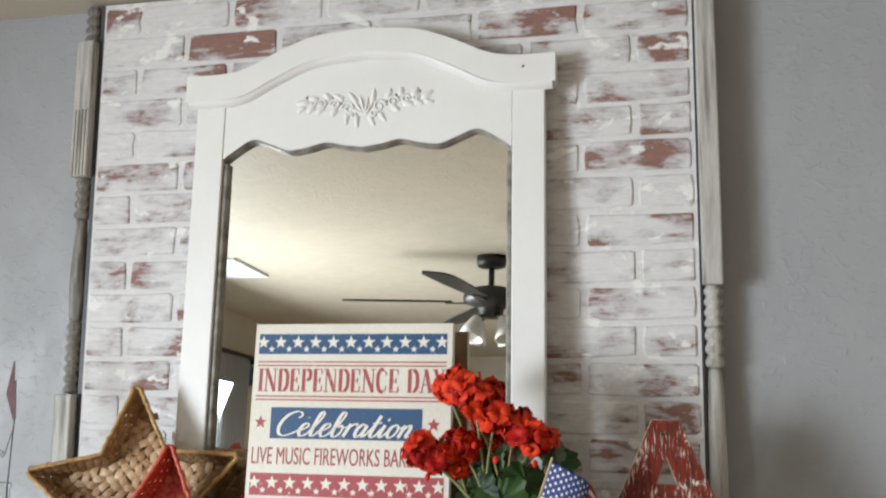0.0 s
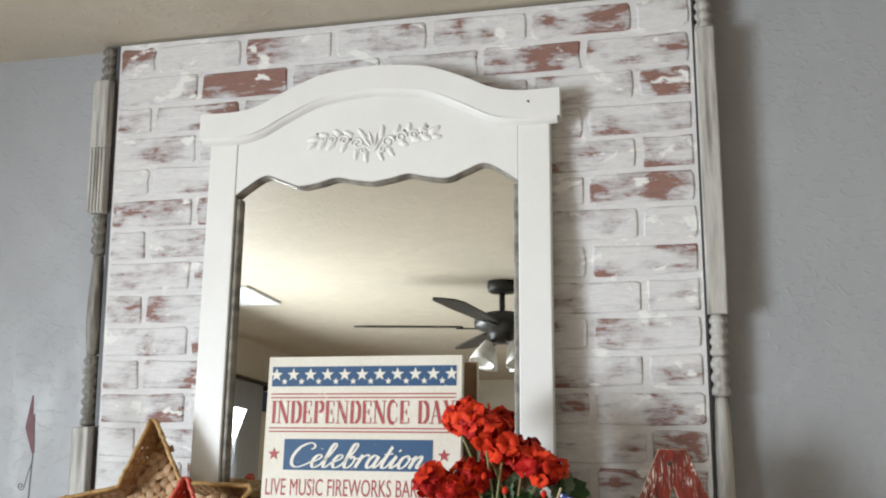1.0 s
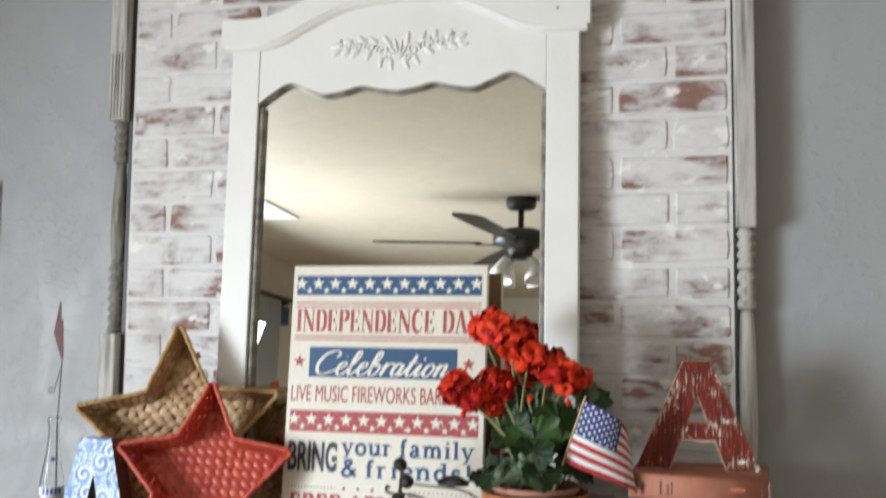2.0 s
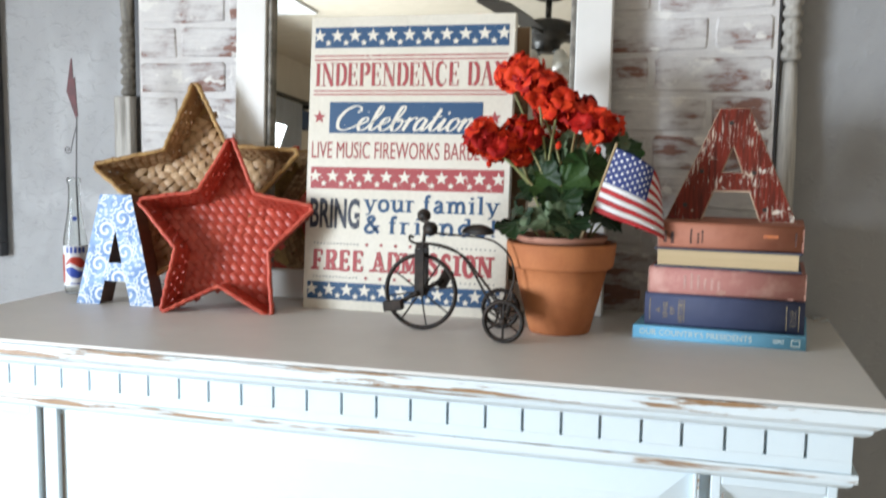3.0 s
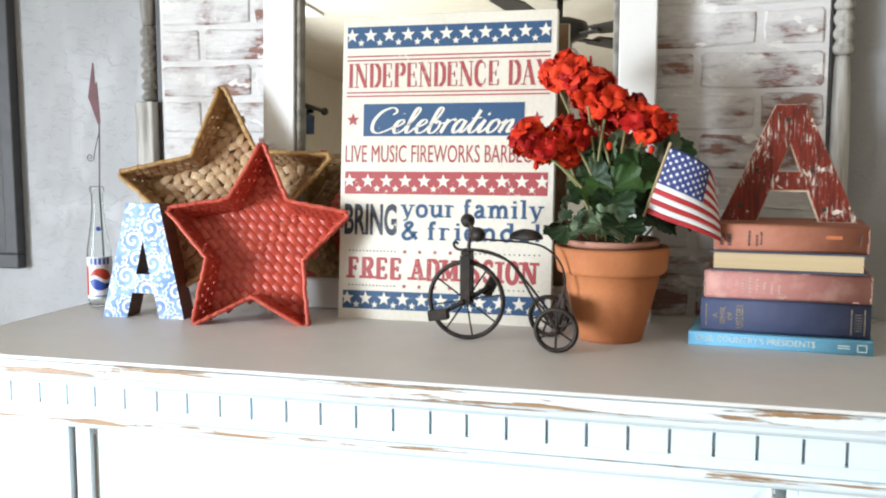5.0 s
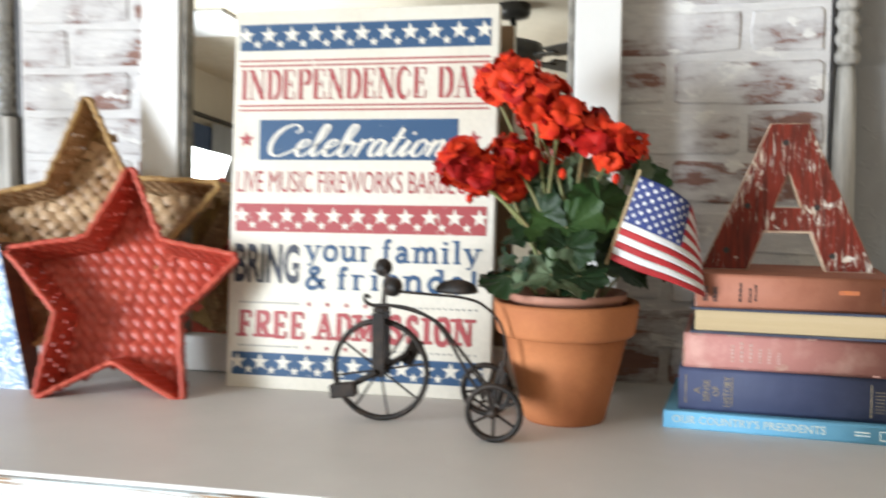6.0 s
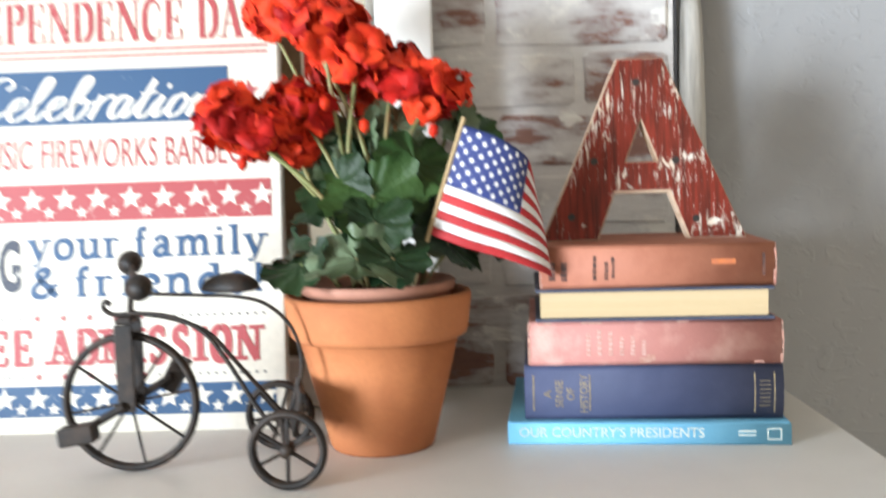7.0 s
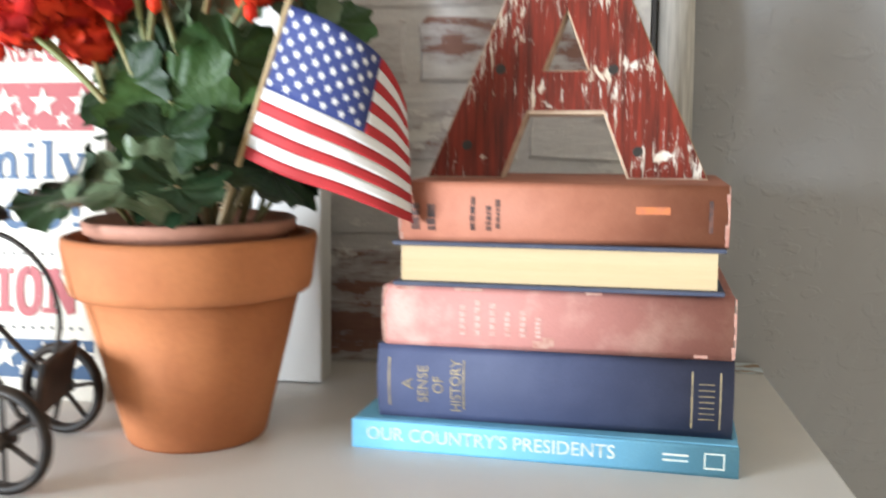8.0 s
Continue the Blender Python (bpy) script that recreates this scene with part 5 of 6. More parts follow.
def bottle():
    ob = thing("glass_bottle", pose(-0.446, -0.150, H, 0, 0, 36), "clear glass soda bottle with a painted label", "bottle")
    prof = [(0.0, 0.002), (0.018, 0.0015), (0.0205, 0.004), (0.021, 0.02), (0.0212, 0.085), (0.0205, 0.102), (0.0165, 0.125), (0.0125, 0.150), (0.0105, 0.172), (0.0100, 0.200), (0.0122, 0.202), (0.0122, 0.209), (0.0105, 0.2115)]
    inner = [(max(r - 0.0018, 0.0), h + (0.003 if h < 0.01 else 0)) for r, h in prof[::-1]]
    part("bottle_glass", lathe(bmesh.new(), prof + inner, 32), GLASS, ob, smooth=True)

    def wrap(name, r, z0, z1, a0, a1, material):
        bm = bmesh.new()
        n = 16
        rows = [[bm.verts.new((r * math.sin(a0 + (a1 - a0) * i / n), -r * math.cos(a0 + (a1 - a0) * i / n), z)) for i in range(n + 1)] for z in (z0, z1)]
        for i in range(n):
            bm.faces.new((rows[0][i], rows[0][i + 1], rows[1][i + 1], rows[1][i]))
        return part(name, bm, material, ob, smooth=True)

    wrap("label", 0.02145, 0.016, 0.089, -1.9, 1.75, LABEL_WHITE)
    for k in range(5):
        wrap("label_bar", 0.02165, 0.076, 0.087, -0.80 + 0.34 * k, -0.58 + 0.34 * k, LABEL_BLUE)
    wrap("label_bar", 0.02165, 0.022, 0.073, -1.85, -1.05, LABEL_RED)
    wrap("label_bar", 0.02165, 0.0195, 0.0215, -0.5, 0.5, LABEL_BLUE)

    def emblem(name, material, r, low):
        """Half of a round emblem lying on the curved label, cut off along a wave."""
        c, rr, n = 0.050, 0.0195, 18
        bm = bmesh.new()
        rows = []
        for k in range(n + 1):
            x = -rr + 2 * rr * k / n
            wave = c + (-0.0032 if low else 0.0032) + 0.0042 * math.sin(2 * math.pi * k / n)
            edge = math.sqrt(max(rr * rr - x * x, 0.0))
            z = min(wave, c + edge) if low else max(wave, c - edge)
            far = c - edge if low else c + edge
            rows.append([bm.verts.new((r * math.sin(x / r), -r * math.cos(x / r), z)), bm.verts.new((r * math.sin(x / r), -r * math.cos(x / r), min(far, z) if low else max(far, z)))])
        for a, b in zip(rows, rows[1:]):
            bm.faces.new((a[0], b[0], b[1], a[1]))
        return part(name, bm, material, ob, smooth=True)

    emblem("label_emblem", LABEL_RED, 0.0218, False)
    emblem("label_emblem", LABEL_BLUE, 0.0218, True)
    part("neck_emblem", lathe(bmesh.new(), [(0.0042, 0.0), (0.0042, -0.0004), (0.0, -0.0005)], 14, (0, -0.0146, 0.138), "y"), LABEL_BLUE, ob)
    pick = thing("garden_pick", pose(-0.446, -0.150, H, 0, 0, 0), "dark red metal pennant on a thin wire standing in the bottle", "ornament")
    part("wire", tube(bmesh.new(), [(0.012, -0.004, 0.082), (0.006, -0.001, 0.2), (0.010, 0.0, 0.32)], 0.0014, 6), WIRE, pick)
    part("curl", tube(bmesh.new(), [(0.009, 0, 0.305), (0.000, 0, 0.275)] + [(-0.0105 + (0.0075 - k * 0.00055) * math.cos(0.6 + k * 0.75), 0, 0.262 + (0.0075 - k * 0.00055) * math.sin(0.6 + k * 0.75) * -1) for k in range(12)], 0.0008, 5), WIRE, pick)
    part("pennant", prism(bmesh.new(), [(0.0085, 0.318), (0.0125, 0.322), (0.0085, 0.392), (0.005, 0.386), (0.003, 0.424), (0.001, 0.424), (-0.0095, 0.366)], -0.0008, 0.0008), DARK_RED_METAL, pick, "dark red pennant")


bottle()


# ---- tricycle ornament ----
def wheel(ob, c, r, spokes, rim_r, spin=0.0, yaw=0.0):
    w = part("wheel", lathe(bmesh.new(), [(r - rim_r + rim_r * math.cos(a), rim_r * 1.25 * math.sin(a)) for a in [2 * math.pi * k / 10 for k in range(11)]], 40, axis="y"), BLACK_IRON, ob, smooth=True, m=pose(*c, 0, 0, yaw))
    part("hub", lathe(bmesh.new(), [(0.0, -0.007), (0.005, -0.007), (0.0055, 0), (0.005, 0.007), (0.0, 0.007)], 14, axis="y"), BLACK_IRON, w, smooth=True)
    for k in range(spokes):
        a = spin + 2 * math.pi * k / spokes
        part("spoke", tube(bmesh.new(), [(0.003 * math.cos(a), 0, 0.003 * math.sin(a)), ((r - rim_r) * math.cos(a), 0, (r - rim_r) * math.sin(a))], 0.0013 if r > 0.04 else 0.0017, 6), BLACK_IRON, w)
    return w


def tricycle():
    ob = thing("tricycle_ornament", pose(0.249, -0.271, H), "small black iron tricycle ornament", "ornament")
    R, r2 = 0.0585, 0.0315
    hub = Vector((0, 0, R))
    wheel(ob, hub, R, 8, 0.0034, 0.18, -3)
    wheel(ob, (0.1395, -0.057, r2), r2, 6, 0.0034, 0.5, -6)
    wheel(ob, (0.113, 0.050, r2), r2, 6, 0.0034, 0.2, -6)
    part("axle", tube(bmesh.new(), [(0.1395, -0.060, r2), (0.113, 0.053, r2)], 0.003, 8), BLACK_IRON, ob)

    def rod(name, pts, r, seg=8):
        return part(name, tube(bmesh.new(), smooth_curve([tuple(p) for p in pts], 6), r, seg), BLACK_IRON, ob, smooth=True)

    for y in (-0.012, 0.012):
        part("fork_blade", boxed(-0.0065, 0.0085, y - 0.0014, y + 0.0014, R - 0.006, R + 0.066, bevel=0.001), BLACK_IRON, ob)
    part("fork_crown", boxed(-0.0055, 0.0085, -0.0134, 0.0134, R + 0.0662, R + 0.072, bevel=0.0015), BLACK_IRON, ob)
    rod("stem", [(0.003, 0, R + 0.07), (0.005, 0, R + 0.088), (0.007, 0, R + 0.106)], 0.0028)
    rod("handlebar", [(0.022, -0.034, R + 0.101), (0.013, -0.016, R + 0.107), (0.007, 0, R + 0.106), (0.000, 0.018, R + 0.111), (-0.006, 0.034, R + 0.112)], 0.0024)
    for x, y, z, lean in ((0.024, -0.036, 0.099, 28), (-0.007, 0.036, 0.1125, 20)):
        part("grip", lathe(bmesh.new(), [(0.0, -0.018), (0.0065, -0.016), (0.0105, -0.006), (0.0100, 0.005), (0.006, 0.014), (0.0, 0.015)], 16, axis="y"), BLACK_IRON, ob, smooth=True, m=pose(x, y, R + z, 0, 0, lean))
    rod("curl", [(0.006, 0, R + 0.074), (-0.010, 0, R + 0.073), (-0.018, 0, R + 0.078), (-0.017, 0, R + 0.084), (-0.012, 0, R + 0.081)], 0.002)
    for y, dz in ((-0.004, 0.0), (0.008, -0.004)):
        rod("frame_rod", [(0.004, y * 0.3, R + 0.074), (0.036, y, R + 0.071 + dz), (0.064, y * 1.4, R + 0.058 + dz), (0.084, y * 2, R + 0.033 + dz), (0.104, y * 3, R + 0.001), (0.124, y * 4, r2)], 0.0019)
    rod("seat_rod", [(0.008, 0, R + 0.090), (0.034, 0, R + 0.0885), (0.062, 0, R + 0.087), (0.092, 0, R + 0.085), (0.116, 0, R + 0.078), (0.136, 0, R + 0.058), (0.143, 0, R + 0.028), (0.134, 0, R - 0.004), (0.126, 0, r2)], 0.0016)
    seat = bmesh.new()
    bmesh.ops.create_uvsphere(seat, u_segments=20, v_segments=10, radius=1)
    for v in seat.verts:
        taper = 0.65 + 0.35 * v.co.x
        v.co = Vector((0.087 + v.co.x * 0.0245, v.co.y * 0.019 * taper, R + 0.0915 + (v.co.z * 0.0135 if v.co.z > 0 else v.co.z * 0.003)))
    part("seat", seat, BLACK_IRON, ob, smooth=True)
    for s, (dx, dz), tip in ((-1, (-0.034, -0.019), 8), (1, (0.030, 0.017), 62)):
        rod("crank", [(0, s * 0.014, R), (dx * 0.5, s * 0.016, R + dz * 0.5), (dx, s * 0.018, R + dz)], 0.0038)
        part("pedal", boxed(-0.0145, 0.0145, -0.008, 0.008, -0.0075, 0.0075, bevel=0.0015), BLACK_IRON, ob, m=pose(dx, s * 0.027, R + dz, 0, -tip, 0))
    # step plate between the rear wheels
    part("step_plate", boxed(-0.0022, 0.0022, -0.030, 0.036, 0.0, 0.036, bevel=0.0008), BLACK_IRON, ob, m=pose(0.134, -0.002, r2 + 0.002, 0, 12, 13))
    return ob


tricycle()


# ---- potted geranium ----
TERRACOTTA = mat("terracotta", (0.47, 0.170, 0.062), (0.385, 0.128, 0.046), 0.78, scale=14, fine=260, relief=0.25, depth=0.0008)
LINER = mat("pale_terracotta_liner", (0.46, 0.22, 0.15), (0.38, 0.17, 0.11), 0.7, scale=20)
SOIL = mat("dark_moss", (0.035, 0.04, 0.02), (0.06, 0.05, 0.03), 0.9, scale=60, relief=0.8)
PETAL = mat("red_petal", (0.70, 0.052, 0.014), (0.50, 0.018, 0.008), 0.6, scale=70, fine=300, relief=0.2, ior=1.25)
PETAL_DARK = mat("deep_red_petal", (0.27, 0.006, 0.006), (0.44, 0.013, 0.008), 0.6, scale=70, fine=300, relief=0.2, ior=1.25)
STEM = mat("green_stem", (0.18, 0.20, 0.07), (0.26, 0.17, 0.08), 0.55, scale=40)


def leaf_material(name, base, other, rough=0.5):
    m = mat(name, base, other, rough, scale=26, lo=0.4, hi=0.7, fine=120, relief=0.5, depth=0.003, ior=1.33)
    return m


# one leaf in three tones: shade and sheen are put into the colour
LEAVES = [leaf_material("green_leaf", (0.020, 0.052, 0.012), (0.036, 0.076, 0.018)), leaf_material("shaded_leaf", (0.009, 0.025, 0.009), (0.018, 0.042, 0.013)), leaf_material("lit_leaf", (0.125, 0.165, 0.098), (0.050, 0.090, 0.040), 0.36)]
POT = Vector((0.4505, -0.206, H))
pot = thing("flower_pot", Matrix.Translation(POT), "orange terracotta flower pot with a thick rim", "flower pot")
part("pot_wall", lathe(bmesh.new(), [(0.0, 0.0), (0.0445, 0.0), (0.0465, 0.003), (0.0705, 0.0985), (0.066, 0.0985), (0.043, 0.008), (0.0, 0.008)], 56), TERRACOTTA, pot, smooth=True)
part("pot_rim", lathe(bmesh.new(), [(0.0655, 0.099), (0.0755, 0.099), (0.0775, 0.1005), (0.0790, 0.105), (0.0825, 0.132), (0.0818, 0.1362), (0.078, 0.1375), (0.0755, 0.135), (0.0655, 0.099)], 56), TERRACOTTA, pot, smooth=True)
geranium = thing("geranium_plant", Matrix.Translation(POT + Vector((0, 0, 0.010))), "artificial red geranium in a plastic liner pot", "plant")
part("liner", lathe(bmesh.new(), [(0.0, 0.0), (0.040, 0.0), (0.0645, 0.128), (0.068, 0.1285), (0.0690, 0.136), (0.0665, 0.1375), (0.064, 0.132), (0.0, 0.122)], 48), LINER, geranium, "pale terracotta liner rim", smooth=True)
part("moss", lathe(bmesh.new(), [(0.0, 0.131), (0.03, 0.130), (0.0625, 0.1245), (0.0625, 0.120), (0.0, 0.118)], 32), SOIL, geranium, smooth=True)


def flower_head(c, r, seed):
    """A ball of small ruffled flowers, each of five petals."""
    rnd = random.Random(seed)
    c = Vector(c)
    for shade, material in ((0, PETAL), (1, PETAL_DARK)):
        bm = bmesh.new()
        for k in range(27):
            if (k % 3 == 0) != (shade == 1):
                continue
            z = 1 - 2 * (k + 0.5) / 27
            a = k * 2.39996 + rnd.uniform(-0.3, 0.3)
            d = Vector((math.cos(a) * math.sqrt(max(0, 1 - z * z)), math.sin(a) * math.sqrt(max(0, 1 - z * z)), z))
            p = c + Vector((d.x * 1.1, d.y * 1.1, d.z * 0.85)) * r * rnd.uniform(0.45, 1.05)
            d = (d + Vector((rnd.uniform(-.5, .5), rnd.uniform(-.5, .5), rnd.uniform(-.3, .5)))).normalized()
            u = d.orthogonal().normalized()
            w = d.cross(u)
            size = rnd.uniform(0.0085, 0.0175)
            for q in range(5):
                b = q * 2 * math.pi / 5 + rnd.uniform(-0.2, 0.2)
                o = u * math.cos(b) + w * math.sin(b)
                s = d.cross(o)
                rows = []
                for t, wid, lift in ((0.10, 0.12, -0.10), (0.50, 0.46, 0.26), (0.88, 0.62, 0.34), (1.08, 0.40, 0.05 + rnd.uniform(-0.35, 0.35))):
                    rows.append([bm.verts.new(p + (o * t + s * (e * wid) + d * (lift + (0.24 * rnd.uniform(-1, 1) if e else 0))) * size) for e in (-1, 0, 1)])
                for m_, n_ in zip(rows, rows[1:]):
                    for e in range(2):
                        bm.faces.new((m_[e], m_[e + 1], n_[e + 1], n_[e]))
        part("flower_head", bm, material, geranium, "ruffled red petals" if not shade else "deep red petals", smooth=True)


def leaf_blade(c, normal, r, material, seed):
    """A round scalloped leaf with raised folds running out from the stalk."""
    rnd = random.Random(seed)
    n = Vector(normal).normalized()
    u = (Vector((0, 0, -1)) - n * n.dot(Vector((0, 0, -1)))).normalized()
    w = n.cross(u)
    bm = bmesh.new()
    seg = 72
    rings = []
    phase = rnd.uniform(0, 6)
    curl = rnd.uniform(0.15, 0.42)
    for t in (0.0, 0.2, 0.4, 0.6, 0.8, 0.93, 1.0):
        ring = []
        for k in range(seg):
            a = 2 * math.pi * k / seg
            lobe = 1 + 0.07 * math.cos(7 * a + phase) * t + 0.045 * (abs((k % 4) - 2) - 1) * t ** 4
            rr = r * t * lobe * (1 - 0.42 * max(0, math.cos(a + math.pi)) ** 6)
            vein = 1 - abs(math.sin(4.5 * a))
            fold = -0.10 * r * vein * t * (1.1 - 0.5 * t) + (0.10 + curl * math.sin(2 * a + phase)) * r * t * t + 0.06 * r * math.cos(11 * a + phase) * t ** 4 + rnd.uniform(-0.010, 0.010) * r
            ring.append(bm.verts.new(Vector(c) + u * (rr * math.cos(a)) + w * (rr * math.sin(a)) + n * fold))
        rings.append(ring)
    for a, b in zip(rings, rings[1:]):
        for k in range(seg):
            j = (k + 1) % seg
            bm.faces.new((a[k], a[j], b[j], b[k]))
    bmesh.ops.remove_doubles(bm, verts=bm.verts, dist=1e-5)
    return part("leaf", bm, material, geranium, smooth=True)


BASE = POT + Vector((0, 0, 0.010))
HEADS = [(0.386, -0.195, 1.690, 0.029), (0.412, -0.215, 1.668, 0.028), (0.440, -0.205, 1.645, 0.028), (0.333, -0.235, 1.592, 0.023), (0.357, -0.235, 1.580, 0.018), (0.500, -0.205, 1.610, 0.030), (0.390, -0.210, 1.600, 0.024), (0.468, -0.190, 1.628, 0.028), (0.422, -0.175, 1.634, 0.026), (0.360, -0.185, 1.685, 0.018), (0.384, -0.205, 1.565, 0.012)]
for k, (x, y, z, r) in enumerate(HEADS):
    c = Vector((x, y, z)) - BASE
    flower_head(c, r * 0.92, 20 + k)
    foot = Vector((0.02 * math.cos(k * 1.7), 0.02 * math.sin(k * 1.7), 0.125))
    mid = (foot + c) / 2 + Vector((0.012 * math.cos(k * 2.1), -0.008, 0.01))
    part("stem", tube(bmesh.new(), smooth_curve([tuple(foot), tuple(mid), tuple(c - Vector((0, 0, r * 0.3)))], 8), 0.0026, 7, 0.0018), STEM, geranium, smooth=True)
for k, (x, y, z) in enumerate(((0.528, -0.215, 1.602), (0.505, -0.235, 1.575), (0.448, -0.245, 1.580), (0.415, -0.24, 1.60), (0.345, -0.245, 1.552))):
    bud = bmesh.new()
    bmesh.ops.create_icosphere(bud, subdivisions=1, radius=0.0048)
    for v in bud.verts:
        v.co = Vector((v.co.x, v.co.y, v.co.z * 1.4)) + Vector((x, y, z)) - BASE
    part("bud", bud, PETAL, geranium, smooth=True)
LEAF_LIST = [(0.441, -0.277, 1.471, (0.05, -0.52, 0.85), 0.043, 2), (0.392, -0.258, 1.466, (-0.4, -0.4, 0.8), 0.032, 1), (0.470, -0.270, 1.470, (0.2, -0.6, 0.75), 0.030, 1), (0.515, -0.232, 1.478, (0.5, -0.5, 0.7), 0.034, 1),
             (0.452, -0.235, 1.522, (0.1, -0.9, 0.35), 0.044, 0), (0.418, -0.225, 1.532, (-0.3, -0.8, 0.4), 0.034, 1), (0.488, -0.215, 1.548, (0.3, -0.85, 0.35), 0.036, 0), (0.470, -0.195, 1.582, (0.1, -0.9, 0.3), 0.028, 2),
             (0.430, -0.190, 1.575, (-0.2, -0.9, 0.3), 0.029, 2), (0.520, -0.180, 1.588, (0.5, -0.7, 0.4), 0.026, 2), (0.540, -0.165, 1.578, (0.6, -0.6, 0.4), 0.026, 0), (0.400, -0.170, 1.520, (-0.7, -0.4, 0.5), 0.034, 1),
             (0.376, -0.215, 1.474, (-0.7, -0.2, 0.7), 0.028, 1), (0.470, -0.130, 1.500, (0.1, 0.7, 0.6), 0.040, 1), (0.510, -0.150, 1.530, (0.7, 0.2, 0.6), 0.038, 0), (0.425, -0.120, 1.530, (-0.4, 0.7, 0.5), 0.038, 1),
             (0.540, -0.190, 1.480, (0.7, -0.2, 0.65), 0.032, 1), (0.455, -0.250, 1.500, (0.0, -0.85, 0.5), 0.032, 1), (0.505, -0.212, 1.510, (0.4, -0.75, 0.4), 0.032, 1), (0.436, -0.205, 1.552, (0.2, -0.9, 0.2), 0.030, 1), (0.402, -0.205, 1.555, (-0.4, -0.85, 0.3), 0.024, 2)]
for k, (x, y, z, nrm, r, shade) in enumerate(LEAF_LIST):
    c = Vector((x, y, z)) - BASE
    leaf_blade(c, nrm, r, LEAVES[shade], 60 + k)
    foot = Vector((c.x * 0.4, c.y * 0.4, 0.124))
    part("leaf_stalk", tube(bmesh.new(), smooth_curve([tuple(foot), tuple((foot + c) / 2 + Vector((0, 0, 0.012))), tuple(c)], 5), 0.0018, 6), STEM, geranium, smooth=True)


# ---- flag ----
FLAG_RED = mat("flag_red_cloth", (0.46, 0.025, 0.03), None, 0.7, fine=900, relief=0.2, depth=0.0003)
FLAG_WHITE = mat("flag_white_cloth", (0.76, 0.75, 0.74), (0.72, 0.71, 0.71), 0.7, fine=900, relief=0.2, depth=0.0003)
FLAG_BLUE = mat("flag_blue_cloth", (0.028, 0.045, 0.18), None, 0.7, fine=900, relief=0.2, depth=0.0003)
BAMBOO = mat("bamboo_stick", (0.45, 0.33, 0.17), (0.36, 0.24, 0.11), 0.5, scale=40)


def flag():
    ob = thing("hand_flag", pose(0, 0, 0), "small stars and stripes flag on a bamboo stick", "flag")
    hoist_t, hoist_b = Vector((0.529, -0.236, 1.579)), Vector((0.4985, -0.240, 1.488))
    top = smooth_curve([tuple(hoist_t), (0.558, -0.244, 1.567), (0.582, -0.236, 1.551), (0.590, -0.212, 1.536), (0.592, -0.190, 1.520)], 10)
    low = smooth_curve([tuple(hoist_b), (0.530, -0.250, 1.476), (0.562, -0.250, 1.466), (0.588, -0.238, 1.455), (0.602, -0.222, 1.447)], 10)

    def at(u, v):
        """A point of the cloth: u along the fly, v down the hoist."""
        f = u * (len(top) - 1)
        i = min(int(f), len(top) - 2)
        s = f - i
        a = Vector(top[i]) * (1 - s) + Vector(top[i + 1]) * s
        b = Vector(low[i]) * (1 - s) + Vector(low[i + 1]) * s
        p = a * (1 - v) + b * v
        return p + Vector((0.3, -1, 0)) * 0.0045 * math.sin(7 * u + 2.2 * v) * u

    def strip(name, u0, u1, v0, v1, material, off=0.0, nu=24, nv=3):
        bm = bmesh.new()
        g = [[bm.verts.new(at(u0 + (u1 - u0) * i / nu, v0 + (v1 - v0) * j / nv) + Vector((0, off, 0))) for i in range(nu + 1)] for j in range(nv + 1)]
        for j in range(nv):
            for i in range(nu):
                bm.faces.new((g[j][i], g[j][i + 1], g[j + 1][i + 1], g[j + 1][i]))
        piece = part(name, bm, material, ob, smooth=True)
        sol = piece.modifiers.new("cloth", "SOLIDIFY")
        sol.thickness, sol.offset = 0.0005, 0
        return piece

    cu, cv = 0.56, 7 / 13
    for k in range(13):
        strip("stripe", cu if k < 7 else 0.0, 1.0, k / 13, (k + 1) / 13, FLAG_WHITE if k % 2 else FLAG_RED)
    strip("canton", 0.0, cu, 0.0, cv, FLAG_BLUE, nv=8)
    bm = bmesh.new()
    for row in range(9):
        for col in range(6 if row % 2 == 0 else 5):
            u = cu * (0.085 + (col + (0.5 if row % 2 else 0)) * 0.166)
            v = cv * (0.085 + row * 0.104)
            bm.faces.new([bm.verts.new(at(u + (0.021 if i % 2 == 0 else 0.009) * math.sin(math.pi * i / 5), v - (0.032 if i % 2 == 0 else 0.014) * math.cos(math.pi * i / 5)) + Vector((-0.0002, -0.0009, 0))) for i in range(10)])
    tagged(part("star_field", bm, FLAG_WHITE, ob, "rows of small white stars"), kind="stuff")
    d = (hoist_b - hoist_t).normalized()
    part("stick", tube(bmesh.new(), [hoist_t - d * 0.006, hoist_t + d * 0.06, hoist_t + d * 0.150], 0.0019, 8), BAMBOO, ob)


flag()


# ---- the rest of the room, seen in the mirror and at the edges ----
frame_ob = thing("wall_frame", pose(-0.985, WALL - 0.001, 1.335), "dark framed wall hanging on the grey wall", "picture frame")
CANVAS = mat("dark_canvas", (0.10, 0.10, 0.105), (0.07, 0.07, 0.075), 0.6, scale=6)
for a in ((-0.23, 0.23, 0, 0.03), (-0.23, 0.23, 0.62, 0.65), (-0.23, -0.2, 0.03, 0.62), (0.2, 0.23, 0.03, 0.62)):
    part("frame_bar", boxed(a[0], a[1], -0.025, 0.0, a[2], a[3], bevel=0.003), DARK_GAP, frame_ob)
part("canvas", boxed(-0.2, 0.2, -0.014, 0.0, 0.03, 0.62), CANVAS, frame_ob)


